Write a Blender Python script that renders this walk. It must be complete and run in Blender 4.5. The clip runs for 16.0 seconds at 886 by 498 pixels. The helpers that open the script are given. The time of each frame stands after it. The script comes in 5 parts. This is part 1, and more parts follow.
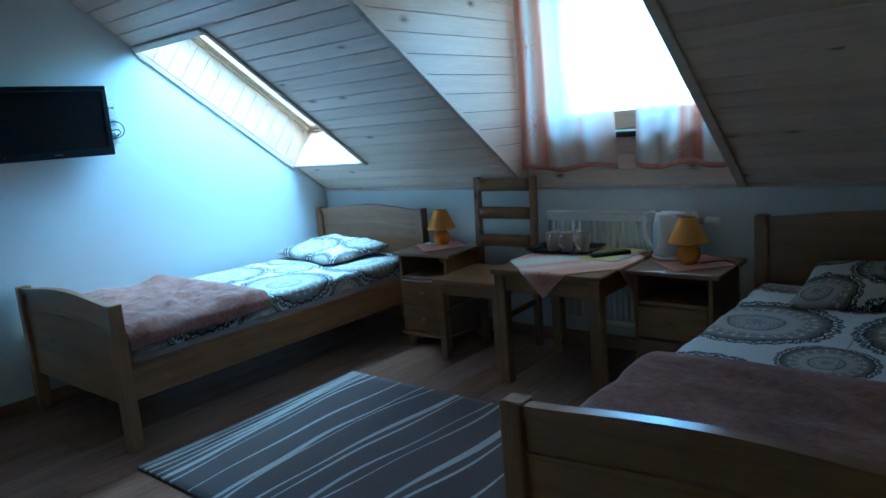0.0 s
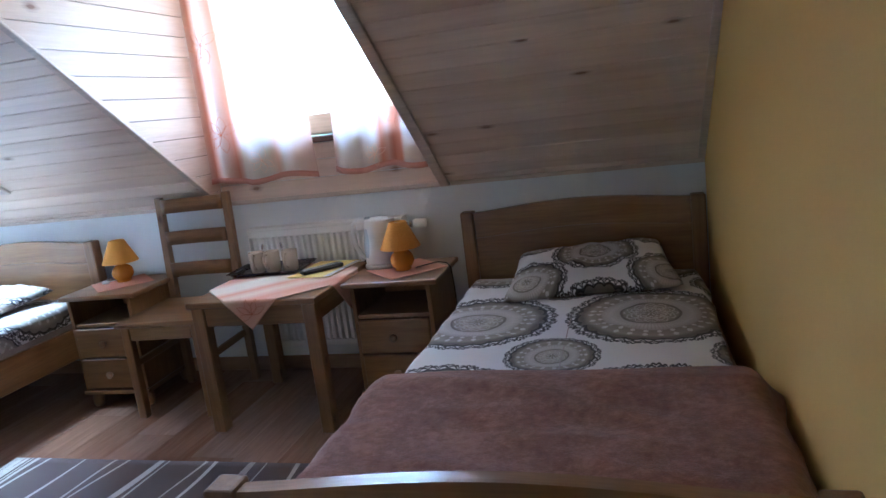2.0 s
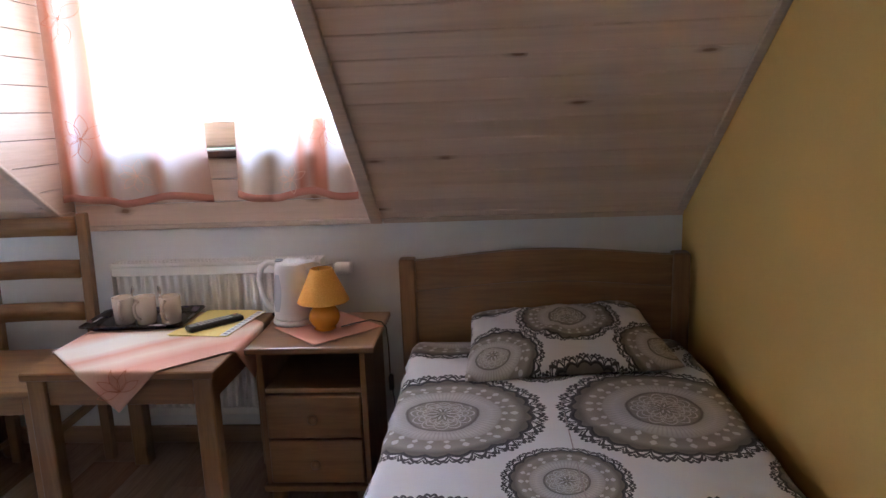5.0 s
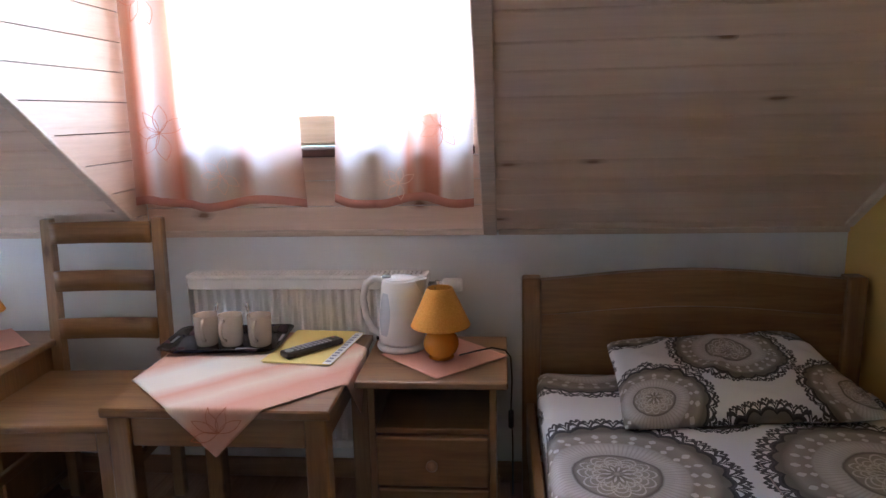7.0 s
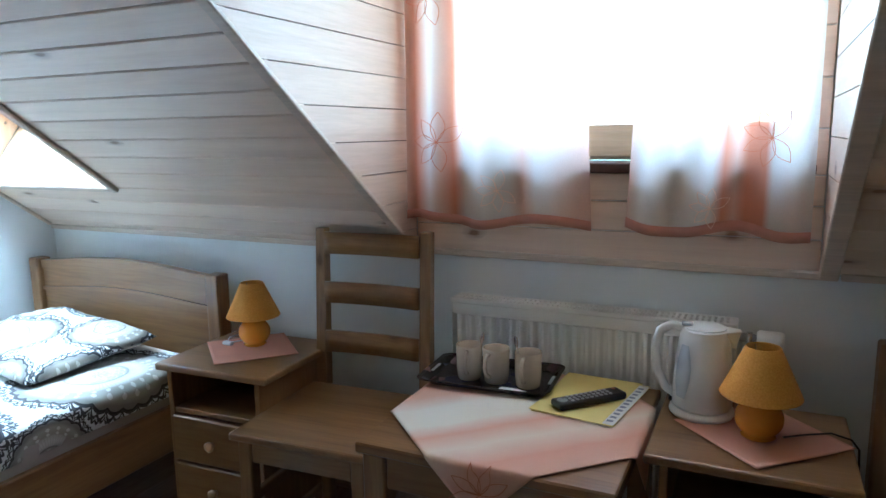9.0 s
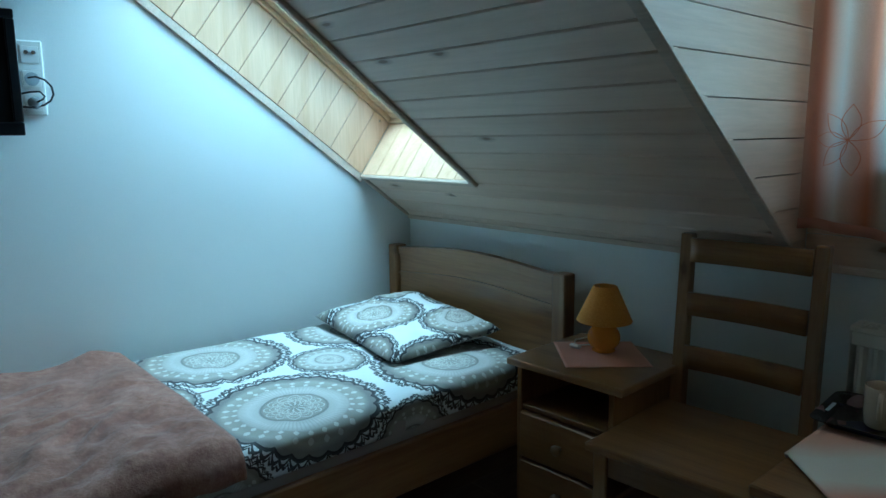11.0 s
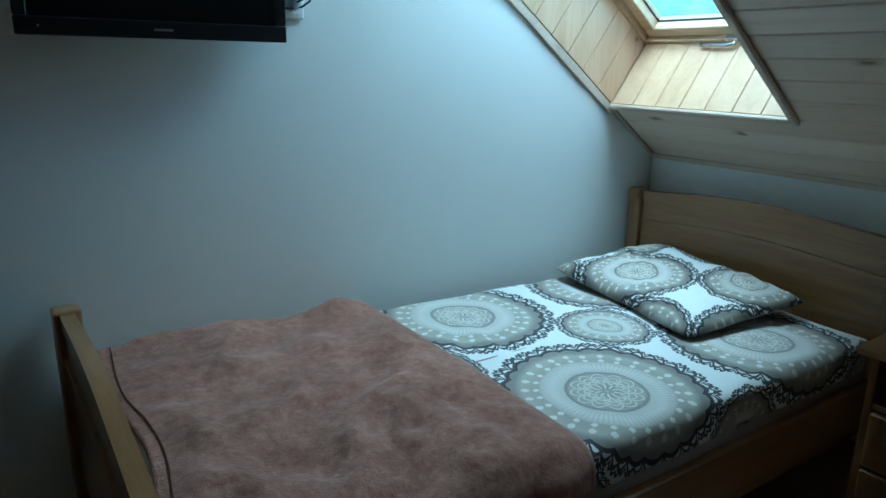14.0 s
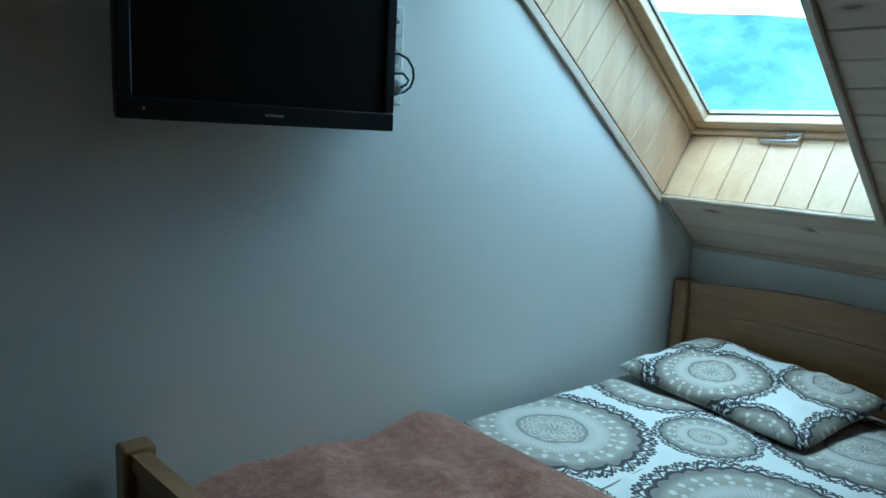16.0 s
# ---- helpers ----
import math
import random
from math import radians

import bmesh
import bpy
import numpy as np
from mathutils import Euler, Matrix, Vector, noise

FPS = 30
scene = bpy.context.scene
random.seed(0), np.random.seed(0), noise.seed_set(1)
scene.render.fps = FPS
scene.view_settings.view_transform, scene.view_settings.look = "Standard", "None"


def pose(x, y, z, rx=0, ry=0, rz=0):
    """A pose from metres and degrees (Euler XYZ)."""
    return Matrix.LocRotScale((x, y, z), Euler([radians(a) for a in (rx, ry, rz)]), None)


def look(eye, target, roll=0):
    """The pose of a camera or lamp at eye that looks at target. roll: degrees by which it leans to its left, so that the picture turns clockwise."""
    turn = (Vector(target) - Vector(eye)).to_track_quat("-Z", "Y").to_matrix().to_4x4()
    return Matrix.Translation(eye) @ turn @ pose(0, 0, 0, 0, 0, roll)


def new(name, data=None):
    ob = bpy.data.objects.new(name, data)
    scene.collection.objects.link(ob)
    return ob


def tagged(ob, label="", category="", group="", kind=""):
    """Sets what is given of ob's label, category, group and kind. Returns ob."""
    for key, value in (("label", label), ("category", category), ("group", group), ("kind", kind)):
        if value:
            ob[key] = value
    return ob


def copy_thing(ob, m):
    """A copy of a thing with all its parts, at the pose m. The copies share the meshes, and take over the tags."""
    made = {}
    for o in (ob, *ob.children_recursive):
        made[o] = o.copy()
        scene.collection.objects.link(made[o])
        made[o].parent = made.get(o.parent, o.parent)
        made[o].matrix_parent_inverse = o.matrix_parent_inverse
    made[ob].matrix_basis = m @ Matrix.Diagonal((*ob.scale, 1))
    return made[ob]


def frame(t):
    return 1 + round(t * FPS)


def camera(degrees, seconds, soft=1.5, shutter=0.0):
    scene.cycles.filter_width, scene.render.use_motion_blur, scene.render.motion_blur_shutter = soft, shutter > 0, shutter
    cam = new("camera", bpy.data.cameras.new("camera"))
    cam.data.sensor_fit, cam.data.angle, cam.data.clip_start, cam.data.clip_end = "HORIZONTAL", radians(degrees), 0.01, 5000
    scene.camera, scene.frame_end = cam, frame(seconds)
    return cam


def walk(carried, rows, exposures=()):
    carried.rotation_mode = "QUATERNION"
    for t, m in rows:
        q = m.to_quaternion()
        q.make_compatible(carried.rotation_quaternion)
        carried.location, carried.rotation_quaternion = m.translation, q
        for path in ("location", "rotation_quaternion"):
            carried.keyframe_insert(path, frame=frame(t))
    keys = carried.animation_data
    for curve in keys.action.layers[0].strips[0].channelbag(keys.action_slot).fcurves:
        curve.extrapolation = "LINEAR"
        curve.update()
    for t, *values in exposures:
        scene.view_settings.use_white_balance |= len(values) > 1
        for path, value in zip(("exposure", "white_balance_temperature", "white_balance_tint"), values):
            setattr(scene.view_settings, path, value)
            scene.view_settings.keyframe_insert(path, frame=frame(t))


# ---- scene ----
cam = camera(65.1, 16.0)
PATH = [
    (0, (3.784, -3.283, 1.233), (2.519, -1.773, 0.887), -4.8),
    (0.5, (3.758, -3.262, 1.208), (2.657, -1.63, 0.858), -5.5),
    (1, (3.722, -3.166, 1.172), (2.785, -1.438, 0.804), -6.3),
    (1.5, (3.658, -3.076, 1.212), (2.947, -1.254, 0.79), -7.0),
    (2, (3.641, -3.003, 1.198), (3.104, -1.118, 0.8), -7.1),
    (2.5, (3.539, -2.966, 1.251), (3.21, -1.035, 0.847), -5.9),
    (3, (3.498, -2.833, 1.243), (3.309, -0.885, 0.832), -4.5),
    (5.5, (3.159, -2.428, 1.242), (3.018, -0.47, 0.858), -1.9),
    (6, (3.079, -2.356, 1.237), (2.864, -0.405, 0.853), -1.2),
    (6.5, (2.975, -2.272, 1.234), (2.792, -0.318, 0.851), -0.7),
    (7, (2.868, -2.194, 1.237), (2.701, -0.239, 0.853), -1.3),
    (7.5, (2.808, -2.143, 1.23), (2.559, -0.194, 0.86), -2.0),
    (8, (2.774, -2.057, 1.223), (2.371, -0.132, 0.855), -1.5),
    (8.5, (2.731, -1.973, 1.225), (2.137, -0.095, 0.875), -1.5),
    (9, (2.685, -1.912, 1.223), (1.848, -0.127, 0.892), -0.8),
    (9.5, (2.643, -1.878, 1.207), (1.571, -0.217, 0.903), -0.7),
    (10, (2.571, -1.881, 1.217), (1.312, -0.36, 0.899), -0.6),
    (12.5, (2.181, -2.086, 1.205), (0.545, -0.994, 0.845), -0.2),
    (13, (2.035, -2.107, 1.176), (0.372, -1.077, 0.756), -0.0),
    (13.5, (1.882, -2.134, 1.181), (0.254, -1.084, 0.685), 0.5),
    (14, (1.77, -2.171, 1.191), (0.172, -1.086, 0.673), 1.0),
    (14.5, (1.653, -2.248, 1.197), (0.109, -1.076, 0.707), 1.9),
    (15, (1.509, -2.348, 1.221), (0.022, -1.074, 0.812), 1.9),
    (15.5, (1.412, -2.418, 1.217), (-0.093, -1.144, 0.881), 1.8),
    (16, (1.326, -2.432, 1.233), (-0.152, -1.126, 0.905), 2.8),
]
walk(cam, [(t, look(eye, target, roll)) for t, eye, target, roll in PATH],
     [(0, 3.88, 3950, -13), (1, 3.98, 4150, -7), (1.5, 4.75, 4600, 2), (2, 5.2, 5000, 12), (2.5, 5.4, 5450, 17), (5.5, 5.4, 5700, 20), (7.5, 5.2, 5650, 19), (9, 4.7, 5150, 2), (10, 3.55, 4600, -20), (12.5, 2.72, 4850, -17), (16, 2.38, 5150, -15)])

# ---------- world and sun: bright overcast day ----------
world = bpy.data.worlds.new("world")
scene.world = world
world.use_nodes = True
wn = world.node_tree
sky = wn.nodes.new("ShaderNodeTexSky")
sky.sky_type = "NISHITA"
sky.sun_disc = False
sky.sun_elevation, sky.sun_rotation = radians(30), radians(165)
sky.dust_density, sky.ozone_density = 1.0, 1.0
wn.nodes["Background"].inputs["Strength"].default_value = 0.15
wn.links.new(sky.outputs[0], wn.nodes["Background"].inputs["Color"])
sun = new("sun", bpy.data.lights.new("sun", "SUN"))
sun.data.energy, sun.data.angle, sun.data.color = 1.2, radians(14), (1, 0.95, 0.88)
sun.matrix_world = look((0, 0, 20), (0 - math.sin(radians(165)) * 20, 0 - math.cos(radians(165)) * 20, 20 - 20 * math.tan(radians(30))))

# bright sky before the dormer window
glow = new("window_light", bpy.data.lights.new("window_light", "AREA"))
glow.data.shape, glow.data.size, glow.data.size_y = "RECTANGLE", 0.92, 0.80
glow.data.energy, glow.data.color = 0.38, (1.0, 0.97, 0.94)
glow.matrix_world = look((2.315, 0.188, 1.59), (2.315, -1.0, 1.50))

# open sky above the roof window
above = new("skylight_light", bpy.data.lights.new("skylight_light", "AREA"))
above.data.shape, above.data.size, above.data.size_y = "RECTANGLE", 0.7, 1.0
above.data.energy, above.data.color = 3.2, (0.82, 0.96, 1.0)
above.matrix_world = look((0.31, -0.40, 2.30), (0.50, -0.95, 0.49))

# ---------- material helpers ----------
def mat_new(name, rough=0.6, metal=0.0):
    m = bpy.data.materials.new(name)
    m.use_nodes = True
    b = m.node_tree.nodes["Principled BSDF"]
    b.inputs["Roughness"].default_value = rough
    b.inputs["Metallic"].default_value = metal
    return m, m.node_tree, b


def nd(t, kind, **inputs):
    n = t.nodes.new(kind)
    for k, v in inputs.items():
        n.inputs[k.replace("_", " ")].default_value = v
    return n


def mth(t, op, a, b=None, c=None, clamp=False):
    n = t.nodes.new("ShaderNodeMath")
    n.operation = op
    n.use_clamp = clamp
    for i, v in enumerate((a, b, c)):
        if v is None:
            continue
        if isinstance(v, (int, float)):
            n.inputs[i].default_value = v
        else:
            t.links.new(v, n.inputs[i])
    return n.outputs[0]


def ramp(t, fac, stops, mode="LINEAR"):
    n = t.nodes.new("ShaderNodeValToRGB")
    n.color_ramp.interpolation = mode
    while len(n.color_ramp.elements) < len(stops):
        n.color_ramp.elements.new(0.5)
    for e, (p, c) in zip(n.color_ramp.elements, stops):
        e.position, e.color = p, (*c, 1) if len(c) == 3 else c
    t.links.new(fac, n.inputs[0])
    return n.outputs[0]


def mixc(t, fac, a, b, mode="MIX"):
    n = t.nodes.new("ShaderNodeMix")
    n.data_type, n.blend_type = "RGBA", mode
    for sock, v in ((n.inputs[0], fac), (n.inputs[6], a), (n.inputs[7], b)):
        if isinstance(v, (int, float)):
            sock.default_value = v
        elif isinstance(v, tuple):
            sock.default_value = (*v, 1)
        else:
            t.links.new(v, sock)
    return n.outputs[2]


def coords(t, scale=(1, 1, 1), world_space=False, jitter=0.0, island=False):
    """Local (or world) metres, scaled, shifted piece by piece when jitter is set."""
    if world_space:
        src = t.nodes.new("ShaderNodeNewGeometry").outputs["Position"]
    else:
        src = t.nodes.new("ShaderNodeTexCoord").outputs["Object"]
    if jitter:
        rnd = t.nodes.new("ShaderNodeNewGeometry").outputs["Random Per Island"] if island else t.nodes.new("ShaderNodeObjectInfo").outputs["Random"]
        cx = t.nodes.new("ShaderNodeCombineXYZ")
        for i, k in enumerate((1.0, 1.7, 2.3)):
            t.links.new(mth(t, "MULTIPLY", rnd, jitter * k), cx.inputs[i])
        va = t.nodes.new("ShaderNodeVectorMath")
        va.operation = "ADD"
        t.links.new(src, va.inputs[0]), t.links.new(cx.outputs[0], va.inputs[1])
        src = va.outputs[0]
    vm = t.nodes.new("ShaderNodeVectorMath")
    vm.operation = "MULTIPLY"
    vm.inputs[1].default_value = scale
    t.links.new(src, vm.inputs[0])
    return vm.outputs[0]


def noise_tex(t, vec, scale, detail=4.0, rough=0.55, dist=0.0):
    n = nd(t, "ShaderNodeTexNoise", Scale=scale, Detail=detail, Roughness=rough, Distortion=dist)
    t.links.new(vec, n.inputs["Vector"])
    return n.outputs[0]


def bump(t, b, height, strength=0.2, dist=0.01):
    n = nd(t, "ShaderNodeBump", Strength=strength, Distance=dist)
    t.links.new(height, n.inputs["Height"])
    t.links.new(n.outputs[0], b.inputs["Normal"])


def wood(name, light, dark, axis, rough=0.42, knot=(0.12, 0.06, 0.03), knots=True, island=True, vary=0.25, knot_amount=0.93, streak=1.0):
    """Pine with grain along the given axis, darker streaks and sparse knots."""
    m, t, b = mat_new(name, rough)
    long = {"x": (1, 14, 14), "y": (14, 1, 14), "z": (14, 14, 1)}[axis]
    v = coords(t, long, jitter=7.0, island=island)
    big = noise_tex(t, v, 1.2, 5, 0.6, 0.8)
    fine = noise_tex(t, v, 9.0, 3, 0.6, 0.2)
    col = ramp(t, big, [(0.3, dark), (0.52, tuple((p * 0.35 + q * 0.65) for p, q in zip(dark, light))), (0.72, light)])
    col = mixc(t, mth(t, "MULTIPLY", mth(t, "SUBTRACT", 0.62, fine, clamp=True), 1.1 * streak), col, tuple(c * 0.62 for c in dark))
    if knots:
        kv = coords(t, (1, 1, 1), jitter=7.0, island=island)
        ks, kc = t.nodes.new("ShaderNodeSeparateXYZ"), t.nodes.new("ShaderNodeCombineXYZ")
        t.links.new(kv, ks.inputs[0])
        along, p, q = {"x": (0, 2, 1), "y": (1, 0, 2), "z": (2, 0, 1)}[axis]
        t.links.new(mth(t, "MULTIPLY", ks.outputs[along], 4.2), kc.inputs[0])
        t.links.new(mth(t, "MULTIPLY", mth(t, "SUBTRACT" if axis == "x" else "ADD", ks.outputs[p], ks.outputs[q]), 8.0), kc.inputs[1])
        vor = nd(t, "ShaderNodeTexVoronoi", Scale=1.0)
        vor.voronoi_dimensions = "2D"
        t.links.new(kc.outputs[0], vor.inputs["Vector"])
        sep = t.nodes.new("ShaderNodeSeparateColor")
        t.links.new(vor.outputs["Color"], sep.inputs[0])
        pick = mth(t, "GREATER_THAN", sep.outputs[0], knot_amount)
        wob = mth(t, "ADD", vor.outputs["Distance"], mth(t, "MULTIPLY", mth(t, "SUBTRACT", fine, 0.5), 0.12))
        core = ramp(t, wob, [(0.05, (1, 1, 1)), (0.09, (0.45, 0.45, 0.45)), (0.19, (0, 0, 0))])
        col = mixc(t, mth(t, "MULTIPLY", core, pick), col, knot)
    if vary:
        rnd = t.nodes.new("ShaderNodeNewGeometry").outputs["Random Per Island"] if island else t.nodes.new("ShaderNodeObjectInfo").outputs["Random"]
        hs = nd(t, "ShaderNodeHueSaturation")
        t.links.new(mth(t, "MULTIPLY_ADD", rnd, vary, 1 - vary / 2), hs.inputs["Value"])
        t.links.new(mth(t, "MULTIPLY_ADD", rnd, -vary, 1 + vary / 2), hs.inputs["Saturation"])
        t.links.new(col, hs.inputs["Color"])
        col = hs.outputs[0]
    t.links.new(col, b.inputs["Base Color"])
    bump(t, b, fine, 0.12, 0.004)
    return m


def plain(name, colour, rough=0.6, metal=0.0, grain=40, amount=0.12, bumps=0.1, world_space=False, stain=0.0):
    """One colour with fine mottling, faint larger stains and slight relief."""
    m, t, b = mat_new(name, rough, metal)
    v = coords(t, world_space=world_space)
    n1 = noise_tex(t, v, grain, 4)
    n2 = noise_tex(t, v, 2.3, 3)
    f = mth(t, "ADD", mth(t, "MULTIPLY", mth(t, "SUBTRACT", n1, 0.5), amount), mth(t, "MULTIPLY", mth(t, "SUBTRACT", n2, 0.5), stain))
    hs = nd(t, "ShaderNodeHueSaturation")
    hs.inputs["Color"].default_value = (*colour, 1)
    t.links.new(mth(t, "ADD", 1.0, f), hs.inputs["Value"])
    t.links.new(hs.outputs[0], b.inputs["Base Color"])
    if bumps:
        bump(t, b, n1, bumps, 0.003)
    return m


WHITE_PAINT = plain("white_wall_paint", (0.78, 0.79, 0.78), 0.75, grain=180, amount=0.05, bumps=0.12, world_space=True, stain=0.05)
YELLOW_PAINT = plain("ochre_wall_paint", (0.72, 0.45, 0.12), 0.7, grain=180, amount=0.06, bumps=0.12, world_space=True, stain=0.07)
PLASTER = plain("plaster", (0.75, 0.74, 0.72), 0.8, world_space=True)
CEIL_WOOD = wood("whitewashed_pine", (0.80, 0.63, 0.50), (0.69, 0.52, 0.40), "x", 0.36, knot=(0.27, 0.15, 0.09), vary=0.14, knot_amount=0.87, streak=0.28)
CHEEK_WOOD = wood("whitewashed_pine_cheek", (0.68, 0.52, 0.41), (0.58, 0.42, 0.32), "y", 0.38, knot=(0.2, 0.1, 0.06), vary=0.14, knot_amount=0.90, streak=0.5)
LINING_WOOD = wood("skylight_lining_pine", (0.73, 0.505, 0.33), (0.61, 0.38, 0.22), "z", 0.35, knot=(0.2, 0.1, 0.05), vary=0.2, streak=0.5)
TRIM_WOOD = wood("trim_pine", (0.68, 0.55, 0.44), (0.58, 0.45, 0.35), "x", 0.4, vary=0.1, knots=False)
SASH_WOOD = wood("window_pine", (0.74, 0.58, 0.40), (0.62, 0.44, 0.27), "x", 0.3, vary=0.1, knots=False)
FLOOR_WOOD = wood("laminate_oak", (0.40, 0.245, 0.17), (0.28, 0.16, 0.105), "y", 0.27, knots=False, island=False, vary=0.3)
BASE_WOOD = wood("baseboard_wood", (0.36, 0.21, 0.11), (0.25, 0.13, 0.07), "x", 0.4, knots=False)


def furniture_wood(name, axis):
    m = wood(name, (0.325, 0.172, 0.065), (0.195, 0.093, 0.033), axis, 0.34, knot=(0.13, 0.06, 0.02), vary=0.16, knot_amount=0.90, streak=0.9)
    b = m.node_tree.nodes["Principled BSDF"]
    b.inputs["Coat Weight"].default_value, b.inputs["Coat Roughness"].default_value = 0.4, 0.16
    return m


PINE_X, PINE_Y, PINE_Z = (furniture_wood("lacquered_pine_" + a, a) for a in "xyz")
DARK_GAP = plain("dark_joint_and_shade", (0.07, 0.045, 0.03), 0.9)
SILL = plain("brown_sill", (0.10, 0.045, 0.03), 0.4)
WHITE_ENAMEL = plain("white_enamel", (0.80, 0.78, 0.74), 0.3, amount=0.03, bumps=0.02)
WHITE_PLASTIC = plain("white_plastic", (0.78, 0.78, 0.76), 0.28, amount=0.03, bumps=0)
GAUGE = plain("pale_blue_plastic", (0.55, 0.60, 0.64), 0.15, amount=0.04, bumps=0)
GREY_PLASTIC = plain("grey_plastic", (0.42, 0.46, 0.50), 0.25, amount=0.05, bumps=0)
BLACK_PLASTIC = plain("black_plastic", (0.012, 0.012, 0.014), 0.3, amount=0.1, bumps=0)
TV_BEZEL = plain("tv_bezel_gloss", (0.008, 0.009, 0.012), 0.3, amount=0.1, bumps=0)
TV_BEZEL.node_tree.nodes["Principled BSDF"].inputs["Specular IOR Level"].default_value = 0.25
TV_GLASS = plain("tv_panel", (0.004, 0.004, 0.005), 0.35, amount=0.1, bumps=0)
TV_GLASS.node_tree.nodes["Principled BSDF"].inputs["Specular IOR Level"].default_value = 0.15
CERAMIC = plain("cream_ceramic", (0.55, 0.46, 0.36), 0.25, amount=0.05, bumps=0.02)
STEEL = plain("steel", (0.6, 0.6, 0.6), 0.25, 1.0, amount=0.05, bumps=0)
ORANGE_GLAZE = plain("orange_glaze", (0.75, 0.30, 0.025), 0.22, amount=0.06, bumps=0.02, stain=0.1)
SHEET = plain("lilac_grey_sheet", (0.42, 0.36, 0.35), 0.85, grain=300, amount=0.15, bumps=0.15)
YELLOW_PAPER = plain("yellow_paper", (0.80, 0.66, 0.22), 0.6, grain=90, amount=0.05, bumps=0.05)
WHITE_PAPER = plain("white_paper", (0.78, 0.78, 0.80), 0.6, amount=0.04)
INK = plain("grey_ink", (0.25, 0.27, 0.35), 0.6)
PALE_KEYS = plain("pale_grey_keys", (0.42, 0.43, 0.45), 0.5, bumps=0)
RUBBER = plain("rubber_key", (0.16, 0.17, 0.18), 0.5, bumps=0)
EMBROIDERY = plain("rust_thread", (0.50, 0.16, 0.07), 0.7)
PALE_THREAD = plain("pale_thread", (0.75, 0.55, 0.42), 0.7)
HEM_DARK = plain("dark_brown_thread", (0.09, 0.035, 0.025), 0.9, grain=300)
HEM = plain("salmon_hem", (0.50, 0.23, 0.17), 0.8, grain=300)


def glass_material():
    m, t, b = mat_new("window_glass", 0.0)
    b.inputs["Transmission Weight"].default_value = 1.0
    b.inputs["IOR"].default_value = 1.02
    b.inputs["Base Color"].default_value = (0.93, 0.99, 0.99, 1)
    return m


GLASS = glass_material()


def shade_material():
    m, t, b = mat_new("orange_shade_fabric", 0.8)
    v = coords(t)
    n = noise_tex(t, v, 260, 2)
    t.links.new(ramp(t, n, [(0.3, (0.70, 0.30, 0.035)), (0.7, (0.82, 0.40, 0.07))]), b.inputs["Base Color"])
    b.inputs["Subsurface Weight"].default_value = 0.0
    bump(t, b, n, 0.15, 0.002)
    return m


SHADE = shade_material()


def fleece_material():
    m, t, b = mat_new("brown_fleece", 0.95)
    v = coords(t)
    big = noise_tex(t, v, 6, 5, 0.65, 0.6)
    fine = noise_tex(t, v, 240, 3)
    mid = noise_tex(t, v, 45, 4, 0.7)
    col = ramp(t, mth(t, "MULTIPLY_ADD", mid, 0.5, mth(t, "MULTIPLY", big, 0.5)), [(0.38, (0.21, 0.092, 0.066)), (0.5, (0.30, 0.142, 0.104)), (0.62, (0.42, 0.22, 0.166))])
    t.links.new(mixc(t, 0.35, col, ramp(t, fine, [(0.3, (0.5, 0.5, 0.5)), (0.7, (1, 1, 1))]), "MULTIPLY"), b.inputs["Base Color"])
    b.inputs["Sheen Weight"].default_value = 0.22
    b.inputs["Sheen Roughness"].default_value = 0.4
    bump(t, b, mth(t, "ADD", fine, mth(t, "MULTIPLY", mid, 1.5)), 0.5, 0.004)
    return m


FLEECE = fleece_material()


